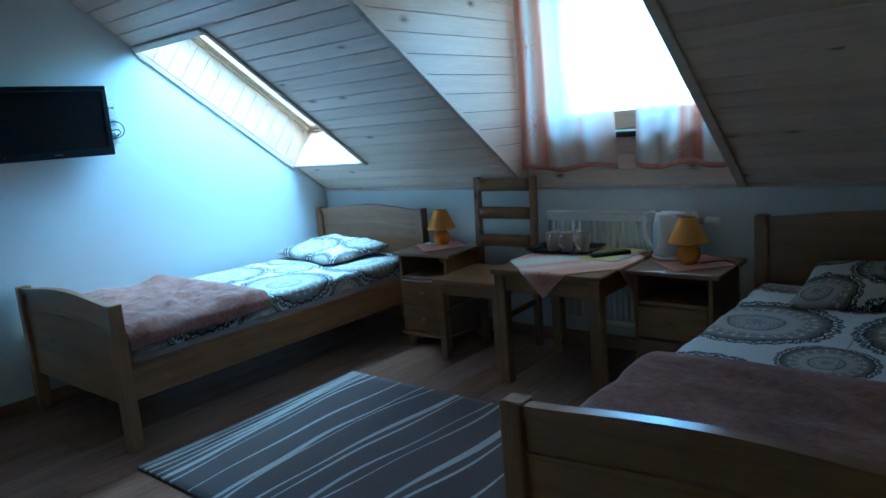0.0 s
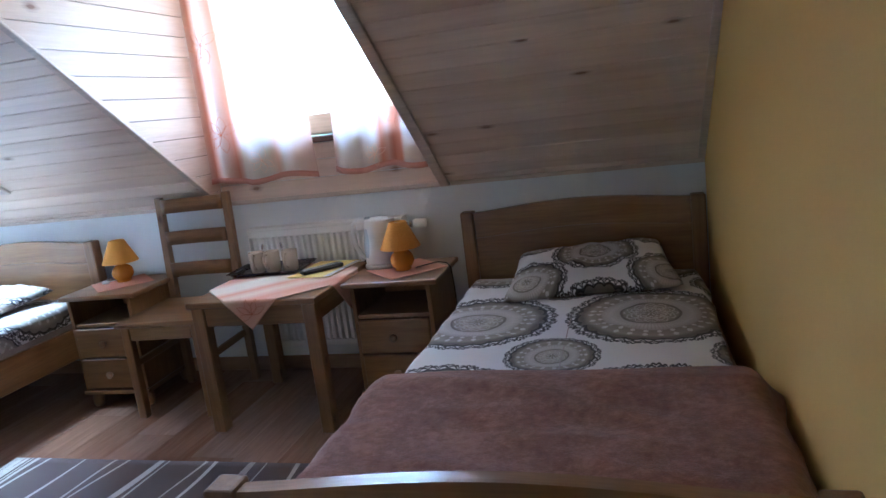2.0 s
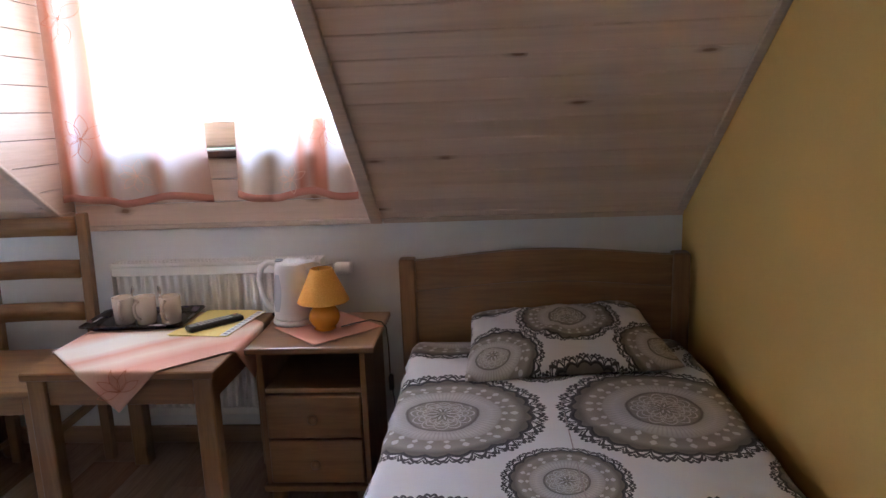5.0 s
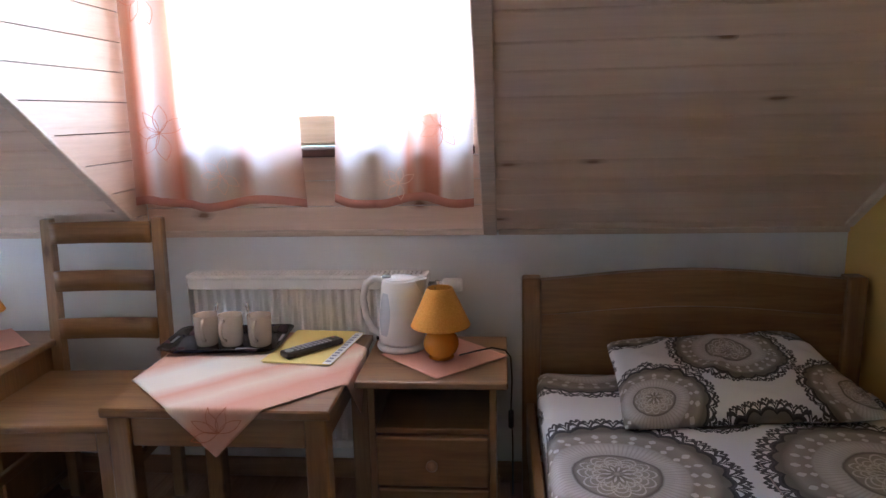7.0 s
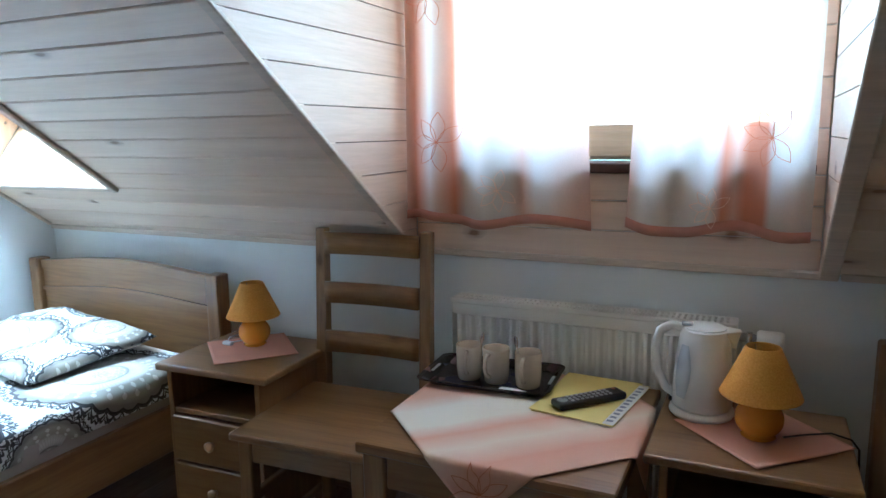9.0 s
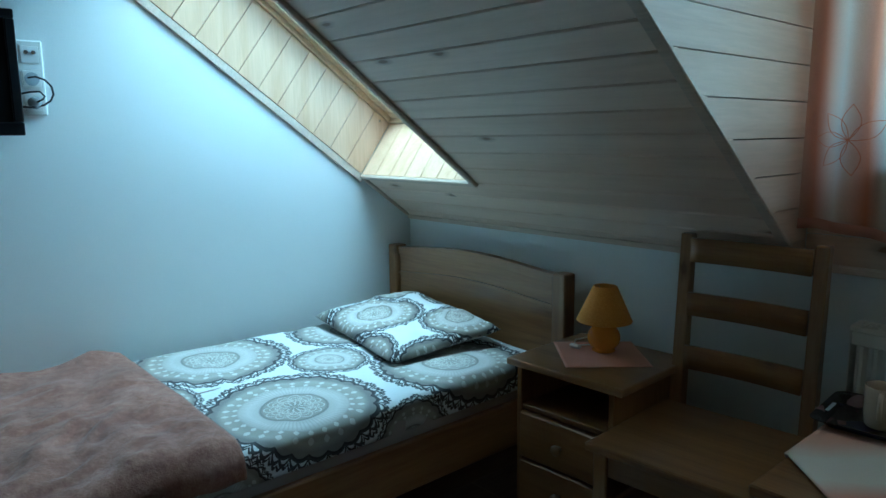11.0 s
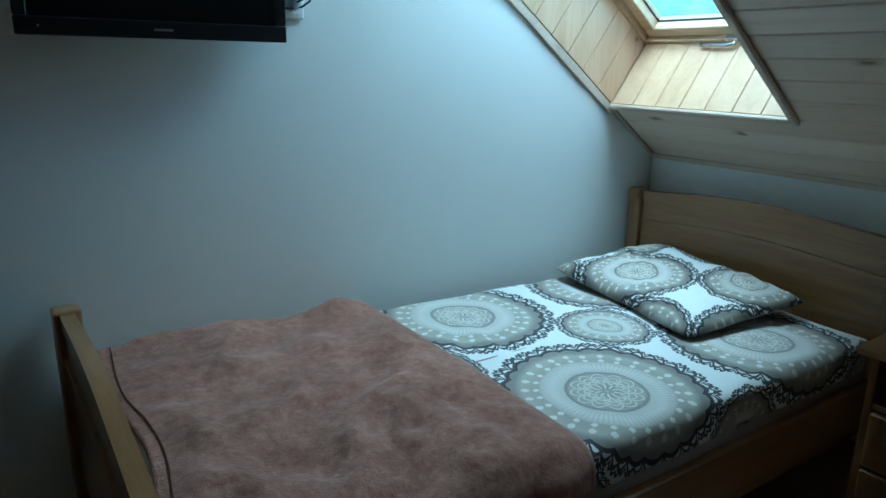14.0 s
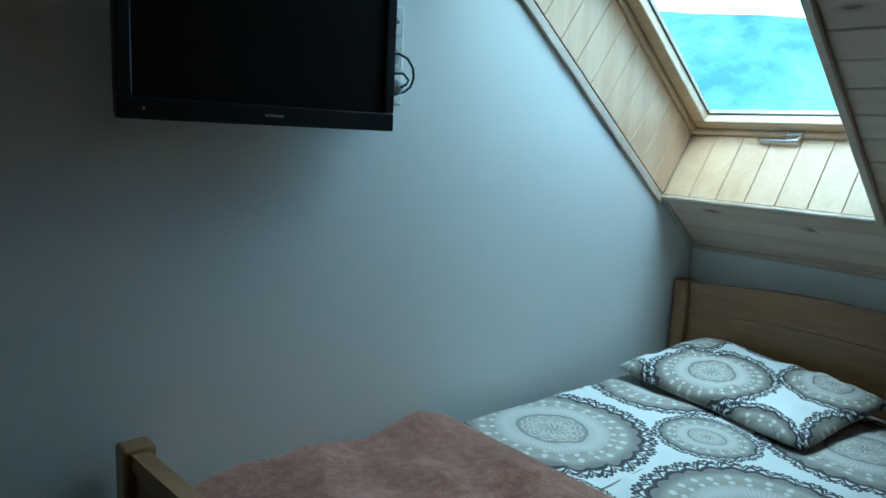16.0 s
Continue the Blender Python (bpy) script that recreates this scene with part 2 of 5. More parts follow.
def mandala_material(name, a, bb, ox, oy, large=0.222, small=0.115, pale=0.0):
    """Printed cotton: large and small lace rosettes on white, on a centred lattice of a by bb metres."""
    m, t, b = mat_new(name, 0.85)
    src = t.nodes.new("ShaderNodeTexCoord").outputs["UV"]
    sp = t.nodes.new("ShaderNodeSeparateXYZ")
    t.links.new(src, sp.inputs[0])
    wob = noise_tex(t, coords(t), 60, 2)
    fine = noise_tex(t, coords(t), 420, 2)

    def rosette(cx, cy, radius, petals):
        # polar coordinates about the nearest centre of the lattice
        dx = mth(t, "MULTIPLY", mth(t, "SUBTRACT", mth(t, "FRACT", mth(t, "DIVIDE", mth(t, "SUBTRACT", sp.outputs[0], cx - a / 2), a)), 0.5), a)
        dy = mth(t, "MULTIPLY", mth(t, "SUBTRACT", mth(t, "FRACT", mth(t, "DIVIDE", mth(t, "SUBTRACT", sp.outputs[1], cy - bb / 2), bb)), 0.5), bb)
        r = mth(t, "DIVIDE", mth(t, "SQRT", mth(t, "ADD", mth(t, "MULTIPLY", dx, dx), mth(t, "MULTIPLY", dy, dy))), radius)
        phi = mth(t, "ARCTAN2", dy, dx)
        r = mth(t, "ADD", r, mth(t, "MULTIPLY", mth(t, "SUBTRACT", wob, 0.5), 0.02))
        sc = mth(t, "ABSOLUTE", mth(t, "SINE", mth(t, "MULTIPLY", phi, petals / 2)))
        edge = mth(t, "SUBTRACT", r, mth(t, "MULTIPLY", sc, 0.055))
        return r, phi, edge, sc

    def dress(col, cx, cy, radius, petals, inner):
        r, phi, edge, sc = rosette(cx, cy, radius, petals)
        inside = mth(t, "LESS_THAN", edge, 1.0)
        body = ramp(t, r, [(0.0, (0.45, 0.42, 0.36)), (0.05, (0.20, 0.18, 0.15)), (0.20, inner), (0.38, tuple(c * 0.85 for c in inner)), (0.415, (0.13, 0.115, 0.10)),
                           (0.44, (0.52, 0.50, 0.47)), (0.56, (0.62, 0.60, 0.58)), (0.66, (0.48, 0.46, 0.43)), (0.70, (0.30, 0.27, 0.23)), (0.86, (0.36, 0.33, 0.28)), (0.95, (0.16, 0.145, 0.125))])
        # fine threads of the pale ring and of the heart
        spokes = mth(t, "SINE", mth(t, "MULTIPLY", phi, petals * 3.0))
        ring = mth(t, "LESS_THAN", mth(t, "ABSOLUTE", mth(t, "SUBTRACT", r, 0.55)), 0.11)
        body = mixc(t, mth(t, "MULTIPLY", mth(t, "MULTIPLY", mth(t, "GREATER_THAN", spokes, 0.35), ring), 0.4), body, (0.34, 0.31, 0.27))
        for shift in (0.0, math.pi / 2):
            petal = mth(t, "ABSOLUTE", mth(t, "SINE", mth(t, "MULTIPLY_ADD", phi, 3.0, shift)))
            for reach, thin in ((0.24, 0.010), (0.17, 0.008), (0.10, 0.008)):
                flower = mth(t, "LESS_THAN", mth(t, "ABSOLUTE", mth(t, "SUBTRACT", r, mth(t, "MULTIPLY_ADD", petal, reach, 0.13))), thin)
                body = mixc(t, mth(t, "MULTIPLY", flower, 0.75), body, (0.70, 0.68, 0.64))
        # rows of pale beads, then arches, in the outer taupe band
        for at, count, sharp, low in ((0.09, 0.4, 16.0, 0.2), (0.72, 1.0, 22.0, 0.25), (0.83, 1.0, 15.0, 0.30)):
            beads = mth(t, "GREATER_THAN", mth(t, "SUBTRACT", mth(t, "COSINE", mth(t, "MULTIPLY", phi, round(petals * count))), mth(t, "MULTIPLY", mth(t, "ABSOLUTE", mth(t, "SUBTRACT", r, at)), sharp)), low)
            body = mixc(t, mth(t, "MULTIPLY", beads, 0.85), body, (0.72, 0.71, 0.68))
        body = mixc(t, pale, body, (0.74, 0.75, 0.76))
        col = mixc(t, inside, col, body)
        # black crochet edge: a thin cord, open arches and small picots
        band = mth(t, "LESS_THAN", mth(t, "ABSOLUTE", mth(t, "SUBTRACT", edge, 1.0)), 0.028)
        loop = mth(t, "LESS_THAN", mth(t, "ABSOLUTE", mth(t, "SUBTRACT", edge, mth(t, "MULTIPLY_ADD", mth(t, "ABSOLUTE", mth(t, "SINE", mth(t, "MULTIPLY", phi, petals))), 0.075, 1.03))), 0.029)
        picot = mth(t, "LESS_THAN", mth(t, "ABSOLUTE", mth(t, "SUBTRACT", edge, mth(t, "MULTIPLY_ADD", mth(t, "ABSOLUTE", mth(t, "SINE", mth(t, "MULTIPLY", phi, petals * 2))), 0.042, 1.105))), 0.022)
        ink = mth(t, "MAXIMUM", mth(t, "MAXIMUM", band, loop), picot)
        return mixc(t, mth(t, "MULTIPLY", ink, 0.95), col, (0.022, 0.021, 0.028))

    col = mixc(t, 1.0, (0.80, 0.81, 0.82), (0.80, 0.81, 0.82))
    col = dress(col, ox + a / 2, oy + bb / 2, small, 18, (0.42, 0.39, 0.34))
    col = dress(col, ox, oy, large, 26, (0.35, 0.32, 0.275))
    col = mixc(t, mth(t, "MULTIPLY", fine, 0.12), col, (0.30, 0.29, 0.28), "MULTIPLY")
    t.links.new(col, b.inputs["Base Color"])
    b.inputs["Sheen Weight"].default_value = 0.1
    bump(t, b, mth(t, "ADD", fine, mth(t, "MULTIPLY", noise_tex(t, coords(t), 9, 3), 4.0)), 0.25, 0.006)
    return m


COTTON = mandala_material("rosette_cotton", 0.56, 0.58, 0.215, -0.97, pale=0.15)
COTTON_E = mandala_material("rosette_cotton_taupe", 0.56, 0.66, 0.180, -0.685)
COTTON_PILLOW = mandala_material("rosette_cotton_pillow_grey", 0.52, 0.44, -0.06, -0.09, 0.165, 0.130, 0.08)
COTTON_PILLOW_E = mandala_material("rosette_cotton_pillow_taupe", 0.54, 0.44, 0.03, 0.065, 0.155, 0.135)


def curtain_material(name, stops):
    """Thin peach and cream striped voile that lets the daylight through."""
    m, t, b = mat_new(name, 0.9)
    src = t.nodes.new("ShaderNodeTexCoord").outputs["UV"]
    sp = t.nodes.new("ShaderNodeSeparateXYZ")
    t.links.new(src, sp.inputs[0])
    u = mth(t, "ADD", sp.outputs[0], mth(t, "MULTIPLY", mth(t, "SUBTRACT", noise_tex(t, coords(t), 3, 2), 0.5), 0.03))
    col = ramp(t, u, stops)
    weave = noise_tex(t, coords(t), 500, 2)
    t.links.new(col, b.inputs["Base Color"])
    tr = t.nodes.new("ShaderNodeBsdfTranslucent")
    t.links.new(col, tr.inputs[0])
    clear = t.nodes.new("ShaderNodeBsdfTransparent")
    t.links.new(mixc(t, 0.1, col, (1.0, 1.0, 1.0)), clear.inputs[0])
    m1, m2 = t.nodes.new("ShaderNodeMixShader"), t.nodes.new("ShaderNodeMixShader")
    m1.inputs[0].default_value = 0.58
    t.links.new(b.outputs[0], m1.inputs[1]), t.links.new(tr.outputs[0], m1.inputs[2])
    t.links.new(mth(t, "MULTIPLY_ADD", weave, 0.2, 0.26), m2.inputs[0])
    t.links.new(m1.outputs[0], m2.inputs[1]), t.links.new(clear.outputs[0], m2.inputs[2])
    t.links.new(m2.outputs[0], t.nodes["Material Output"].inputs["Surface"])
    return m


PEACH, BLUSH, CREAM = (0.80, 0.36, 0.23), (0.86, 0.60, 0.48), (0.89, 0.86, 0.79)
VOILE_W = curtain_material("peach_edged_voile", [(0.0, BLUSH), (0.05, PEACH), (0.11, BLUSH), (0.17, CREAM), (0.23, BLUSH), (0.28, PEACH), (0.34, CREAM), (0.58, CREAM), (0.66, BLUSH), (0.74, CREAM), (1.0, BLUSH)])
VOILE_E = curtain_material("peach_banded_voile", [(0.0, BLUSH), (0.08, CREAM), (0.48, CREAM), (0.54, PEACH), (0.60, BLUSH), (0.66, PEACH), (0.75, PEACH), (0.79, CREAM), (1.0, CREAM)])


def cloth_material():
    """Peach tablecloth with soft cream bands across the diagonal."""
    m, t, b = mat_new("peach_cloth", 0.85)
    sp = t.nodes.new("ShaderNodeSeparateXYZ")
    t.links.new(t.nodes.new("ShaderNodeTexCoord").outputs["UV"], sp.inputs[0])
    v = mth(t, "ADD", sp.outputs[1], mth(t, "MULTIPLY", mth(t, "SUBTRACT", noise_tex(t, coords(t), 7, 3), 0.5), 0.08))
    col = ramp(t, v, [(0.0, (0.72, 0.42, 0.30)), (0.14, (0.72, 0.36, 0.25)), (0.28, (0.80, 0.66, 0.52)), (0.40, (0.75, 0.40, 0.28)), (0.50, (0.82, 0.76, 0.64)), (0.66, (0.82, 0.78, 0.68)),
                      (0.78, (0.75, 0.46, 0.34)), (1.0, (0.70, 0.36, 0.25))])
    weave = noise_tex(t, coords(t), 420, 2)
    t.links.new(mixc(t, mth(t, "MULTIPLY", weave, 0.2), col, (0.5, 0.4, 0.35), "MULTIPLY"), b.inputs["Base Color"])
    bump(t, b, weave, 0.2, 0.002)
    return m


CLOTH = cloth_material()
SMALL_CLOTH = plain("salmon_cloth", (0.66, 0.33, 0.24), 0.85, grain=350, amount=0.2, stain=0.3)


def rug_material():
    """Taupe pile with wavy cream lines that run the short way and crowd towards one end."""
    m, t, b = mat_new("striped_rug", 0.95)
    sp = t.nodes.new("ShaderNodeSeparateXYZ")
    t.links.new(t.nodes.new("ShaderNodeTexCoord").outputs["Object"], sp.inputs[0])
    x, y = sp.outputs[0], sp.outputs[1]
    fine = noise_tex(t, coords(t), 330, 2)
    total = None
    lines = [(0.018, 0.013, 0.02), (0.05, 0.011, 0.03), (0.083, 0.013, 0.045), (0.118, 0.009, 0.06), (0.155, 0.011, 0.075), (0.20, 0.006, 0.09), (0.36, 0.008, 0.07), (0.50, 0.012, 0.08), (0.535, 0.006, 0.10),
             (0.68, 0.013, 0.08), (0.715, 0.007, 0.06), (0.85, 0.008, 0.09), (0.885, 0.007, 0.11), (1.06, 0.016, 0.08), (1.11, 0.007, 0.1), (1.26, 0.010, 0.08), (1.42, 0.014, 0.06), (1.48, 0.009, 0.05)]
    for i, (at, width, sway) in enumerate(lines):
        wave = mth(t, "ADD", mth(t, "SINE", mth(t, "MULTIPLY_ADD", y, 2.6 + 0.25 * (i % 3), 0.6 + i * 0.35)), mth(t, "MULTIPLY", mth(t, "SINE", mth(t, "MULTIPLY_ADD", y, 9.0 + (i % 4), i * 2.1)), 0.13))
        off = mth(t, "ABSOLUTE", mth(t, "SUBTRACT", mth(t, "ADD", x, mth(t, "MULTIPLY", wave, sway * 0.5)), at))
        wide = mth(t, "MULTIPLY", mth(t, "MULTIPLY_ADD", mth(t, "SINE", mth(t, "MULTIPLY_ADD", y, 5.0, i * 1.7)), 0.4, 0.8), width)
        line = mth(t, "LESS_THAN", off, wide)
        total = line if total is None else mth(t, "MAXIMUM", total, line)
    base = ramp(t, fine, [(0.3, (0.085, 0.058, 0.052)), (0.7, (0.150, 0.108, 0.098))])
    light = ramp(t, fine, [(0.3, (0.50, 0.48, 0.44)), (0.7, (0.68, 0.66, 0.62))])
    t.links.new(mixc(t, total, base, light), b.inputs["Base Color"])
    b.inputs["Sheen Weight"].default_value = 0.2
    bump(t, b, fine, 0.6, 0.004)
    return m


RUG = rug_material()


def tray_material():
    m, t, b = mat_new("printed_tray", 0.25)
    v = coords(t)
    vor = nd(t, "ShaderNodeTexVoronoi", Scale=26.0)
    t.links.new(v, vor.inputs["Vector"])
    sep = t.nodes.new("ShaderNodeSeparateColor")
    t.links.new(vor.outputs["Color"], sep.inputs[0])
    t.links.new(ramp(t, sep.outputs[0], [(0.0, (0.015, 0.013, 0.016)), (0.62, (0.05, 0.035, 0.04)), (0.74, (0.17, 0.11, 0.12)), (0.86, (0.06, 0.06, 0.10))], "CONSTANT"), b.inputs["Base Color"])
    return m


TRAY = tray_material()


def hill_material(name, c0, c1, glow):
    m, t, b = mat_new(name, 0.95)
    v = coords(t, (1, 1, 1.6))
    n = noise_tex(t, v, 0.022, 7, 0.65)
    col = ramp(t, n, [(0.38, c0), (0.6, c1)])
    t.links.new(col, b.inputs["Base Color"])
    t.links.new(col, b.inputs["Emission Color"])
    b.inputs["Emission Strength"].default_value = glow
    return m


# the air has no haze: the ridge's pale blue-green base colour carries it
HILL = hill_material("haze_tinted_forest_hill", (0.048, 0.130, 0.150), (0.120, 0.245, 0.245), 0.0)
MEADOW = hill_material("meadow", (0.06, 0.12, 0.05), (0.12, 0.18, 0.08), 0.0)

# ---------- mesh helpers ----------
def finish(name, bm, material, smooth=False):
    me = bpy.data.meshes.new(name)
    bmesh.ops.recalc_face_normals(bm, faces=bm.faces)
    if smooth:
        for f in bm.faces:
            f.smooth = True
    bm.to_mesh(me)
    bm.free()
    me.materials.append(material)
    return me


def part(name, bm, material, parent, label="", smooth=False, m=None):
    ob = new(name, finish(name, bm, material, smooth))
    ob.parent = parent
    if m is not None:
        ob.matrix_basis = m
    return tagged(ob, label)


def thing(name, bm, material, label, category, group="", kind="", smooth=False, m=None):
    ob = new(name, finish(name, bm, material, smooth))
    if m is not None:
        ob.matrix_basis = m
    return tagged(ob, label, category, group, kind)


def base_empty(name, m, label, category, group=""):
    ob = new(name)
    ob.empty_display_size = 0.1
    ob.matrix_basis = m
    return tagged(ob, label, category, group)


def add_box(bm, lo, hi, bev=0.0, m=None, seg=1):
    v = [bm.verts.new(((lo, hi)[i][0], (lo, hi)[j][1], (lo, hi)[k][2])) for i in (0, 1) for j in (0, 1) for k in (0, 1)]
    faces = [bm.faces.new([v[i] for i in q]) for q in ((0, 1, 3, 2), (4, 6, 7, 5), (0, 4, 5, 1), (2, 3, 7, 6), (0, 2, 6, 4), (1, 5, 7, 3))]
    out = list(v)
    if bev:
        edges = list({e for f in faces for e in f.edges})
        res = bmesh.ops.bevel(bm, geom=edges, offset=bev, segments=seg, affect="EDGES", profile=0.5)
        out = list({x for f in res["faces"] for x in f.verts} | {x for x in v if x.is_valid})
    if m is not None:
        bmesh.ops.transform(bm, matrix=m, verts=out)
    return bm


def box(lo, hi, bev=0.0, m=None, seg=1):
    return add_box(bmesh.new(), lo, hi, bev, m, seg)


def add_prism(bm, profile, a0, a1, place):
    """Extrudes a closed profile from a0 to a1; place(p, q, a) gives the point."""
    r0 = [bm.verts.new(place(p, q, a0)) for p, q in profile]
    r1 = [bm.verts.new(place(p, q, a1)) for p, q in profile]
    n = len(profile)
    bm.faces.new(r0), bm.faces.new(r1[::-1])
    for i in range(n):
        bm.faces.new((r0[i], r1[i], r1[(i + 1) % n], r0[(i + 1) % n]))
    return bm


def add_lathe(bm, profile, seg=28, centre=(0, 0, 0)):
    rings = []
    for r, z in profile:
        rings.append([bm.verts.new((centre[0] + r * math.cos(2 * math.pi * i / seg), centre[1] + r * math.sin(2 * math.pi * i / seg), centre[2] + z)) for i in range(seg)])
    for p, q in zip(rings, rings[1:]):
        for i in range(seg):
            bm.faces.new((p[i], p[(i + 1) % seg], q[(i + 1) % seg], q[i]))
    if profile[0][0] > 0.0005:
        bm.faces.new(rings[0][::-1])
    if profile[-1][0] > 0.0005:
        bm.faces.new(rings[-1])
    return bm


def lathe(profile, seg=28, centre=(0, 0, 0)):
    return add_lathe(bmesh.new(), profile, seg, centre)


def add_tube(bm, pts, r, seg=8):
    """A round bar along a line of points, by parallel rings."""
    pts = [Vector(p) for p in pts]
    rings, up = [], None
    for i, p in enumerate(pts):
        d = (pts[min(i + 1, len(pts) - 1)] - pts[max(i - 1, 0)]).normalized()
        side = d.cross(Vector((0.3, 0.2, 1)) if up is None else up)
        side = d.orthogonal() if side.length < 1e-4 else side
        side.normalize()
        up = side.cross(d).normalized()
        rings.append([bm.verts.new(p + r * (math.cos(2 * math.pi * k / seg) * side + math.sin(2 * math.pi * k / seg) * up)) for k in range(seg)])
    for p, q in zip(rings, rings[1:]):
        for k in range(seg):
            bm.faces.new((p[k], p[(k + 1) % seg], q[(k + 1) % seg], q[k]))
    bm.faces.new(rings[0][::-1]), bm.faces.new(rings[-1])
    return bm


def arc(p, q, bulge, n=12):
    """Points of a bowed line from p to q, pushed out by the vector bulge in the middle."""
    p, q, bulge = Vector(p), Vector(q), Vector(bulge)
    return [p.lerp(q, i / n) + bulge * math.sin(math.pi * i / n) for i in range(n + 1)]


def sheet(nu, nv, place):
    """A grid of nu by nv faces with UVs; place(u, v) gives each point for u, v from 0 to 1."""
    bm = bmesh.new()
    uv = bm.loops.layers.uv.new("uv")
    g = [[bm.verts.new(place(i / nu, j / nv)) for j in range(nv + 1)] for i in range(nu + 1)]
    for i in range(nu):
        for j in range(nv):
            f = bm.faces.new((g[i][j], g[i + 1][j], g[i + 1][j + 1], g[i][j + 1]))
            for loop, (a, c) in zip(f.loops, ((i, j), (i + 1, j), (i + 1, j + 1), (i, j + 1))):
                loop[uv].uv = (a / nu, c / nv)
            f.smooth = True
    return bm


def thicken(ob, depth, offset=-1.0):
    mod = ob.modifiers.new("thickness", "SOLIDIFY")
    mod.thickness, mod.offset = depth, offset
    return ob

# ---------- plan ----------
ROOM_X, BACK_Y, KNEE, TAN = 3.93, -4.3, 0.865, 0.735      # width, back wall, knee wall height, roof slope
COS, SIN = 1 / math.hypot(1, TAN), TAN / math.hypot(1, TAN)
CEIL_Z = 2.40
D0, D1, DTOP = 1.70, 2.815, 2.15                            # dormer cheeks and ceiling
SK_X, SK_V0, SK_V1, SHAFT = 0.685, 0.329, 1.551, 0.26       # skylight shaft
VTOP = (CEIL_Z - KNEE) / SIN
PITCH = 0.0905
SLOPE = Matrix(((1, 0, 0, 0), (0, -COS, SIN, 0), (0, SIN, COS, KNEE), (0, 0, 0, 1)))   # along x, up the slope, out of the roof


def sl_y(z):
    return -(z - KNEE) / TAN


# ---------- setting ----------
thing("floor", box((-0.2, BACK_Y - 0.2, -0.2), (ROOM_X + 0.2, 0.2, -0.012)), DARK_GAP, "brown oak-look laminate floor", "floor", kind="structure")
floor_ob = bpy.data.objects["floor"]
def gable(x0, x1):
    """A side wall whose top follows the roof."""
    up = (SHAFT + 0.02) / COS
    prof = [(BACK_Y - 0.2, -0.012), (0.2, -0.012), (0.2, KNEE + up - 0.2 * TAN), (sl_y(CEIL_Z), CEIL_Z + up), (BACK_Y - 0.2, CEIL_Z + up)]
    return add_prism(bmesh.new(), prof, x0, x1, lambda p, q, a: (a, p, q))


thing("wall_west", gable(-0.2, 0), WHITE_PAINT, "plain white painted wall beside the bed", "wall", kind="structure")
thing("wall_east", gable(ROOM_X, ROOM_X + 0.2), YELLOW_PAINT, "ochre yellow painted wall beside the bed", "wall", kind="structure")
thing("wall_south", box((0, BACK_Y - 0.2, -0.012), (ROOM_X, BACK_Y, 2.6)), WHITE_PAINT, "plain white back wall", "wall", kind="structure")
thing("wall_north", box((0, 0, -0.012), (ROOM_X, 0.2, KNEE - 0.004)), WHITE_PAINT, "low white knee wall under the sloping ceiling", "wall", kind="structure")
thing("ceiling", box((0, BACK_Y, CEIL_Z), (ROOM_X, sl_y(CEIL_Z), CEIL_Z + 0.2)), CEIL_WOOD, "flat pine ceiling", "ceiling", kind="structure")

# roof body behind the boards
bm = bmesh.new()
for u0, u1, v0, v1 in ((SK_X, D0 - 0.02, -0.02, VTOP), (0, SK_X, -0.02, SK_V0 - 0.012), (0, SK_X, SK_V1 + 0.012, VTOP), (D1 + 0.02, ROOM_X, -0.02, VTOP), (D0 - 0.02, D1 + 0.02, (DTOP - KNEE) / SIN, VTOP)):
    add_box(bm, (u0, v0, 0.016), (u1, v1, SHAFT + 0.02), m=SLOPE)
thing("roof_slope", bm, DARK_GAP, "insulated roof slope behind the boards", "roof", kind="structure")

# sloping board ceiling, one mesh: each board is a grooved strip
bm = bmesh.new()


def add_board(b, u0, u1, v0, v1, place, thick=0.015, bev=0.003, gap=0.0012):
    prof = [(v0 + gap, 0.016), (v0 + gap, bev), (v0 + gap + bev, 0.0), (v1 - gap - bev, 0.0), (v1 - gap, bev), (v1 - gap, 0.016)]
    add_prism(b, prof, u0, u1, place)


def on_slope(v, n, u):
    return SLOPE @ Vector((u, v, n))


seams = [0.0] + [0.0475 + k * PITCH for k in range(0, 30)]
seams = [v for v in seams if v < VTOP - 0.02] + [VTOP]
for v0, v1 in zip(seams, seams[1:]):
    z_mid = KNEE + SIN * (v0 + v1) / 2
    cuts = []
    if SK_V0 - 0.01 < (v0 + v1) / 2 < SK_V1:
        cuts.append((0.0, SK_X))
    if z_mid < DTOP:
        cuts.append((D0 - 0.004, D1 + 0.004))
    x = 0.0
    for c0, c1 in cuts + [(ROOM_X, ROOM_X)]:
        if c0 - x > 0.01:
            add_board(bm, x, c0, v0, v1, on_slope)
        x = c1
thing("ceiling_slope", bm, CEIL_WOOD, "whitewashed knotty pine board sloping ceiling", "ceiling", kind="structure")

# dormer cheeks, ceiling and front wall
for name, x0, x1 in (("wall_cheek_west", D0 - 0.16, D0 - 0.016), ("wall_cheek_east", D1 + 0.016, D1 + 0.16)):
    bm = add_prism(bmesh.new(), [(0.2, KNEE), (0.2, DTOP), (sl_y(DTOP) + 0.02, DTOP), (0.02, KNEE)], x0, x1, lambda p, q, a: (a, p, q))
    thing(name, bm, DARK_GAP, "dormer cheek behind its boards", "wall", kind="structure")
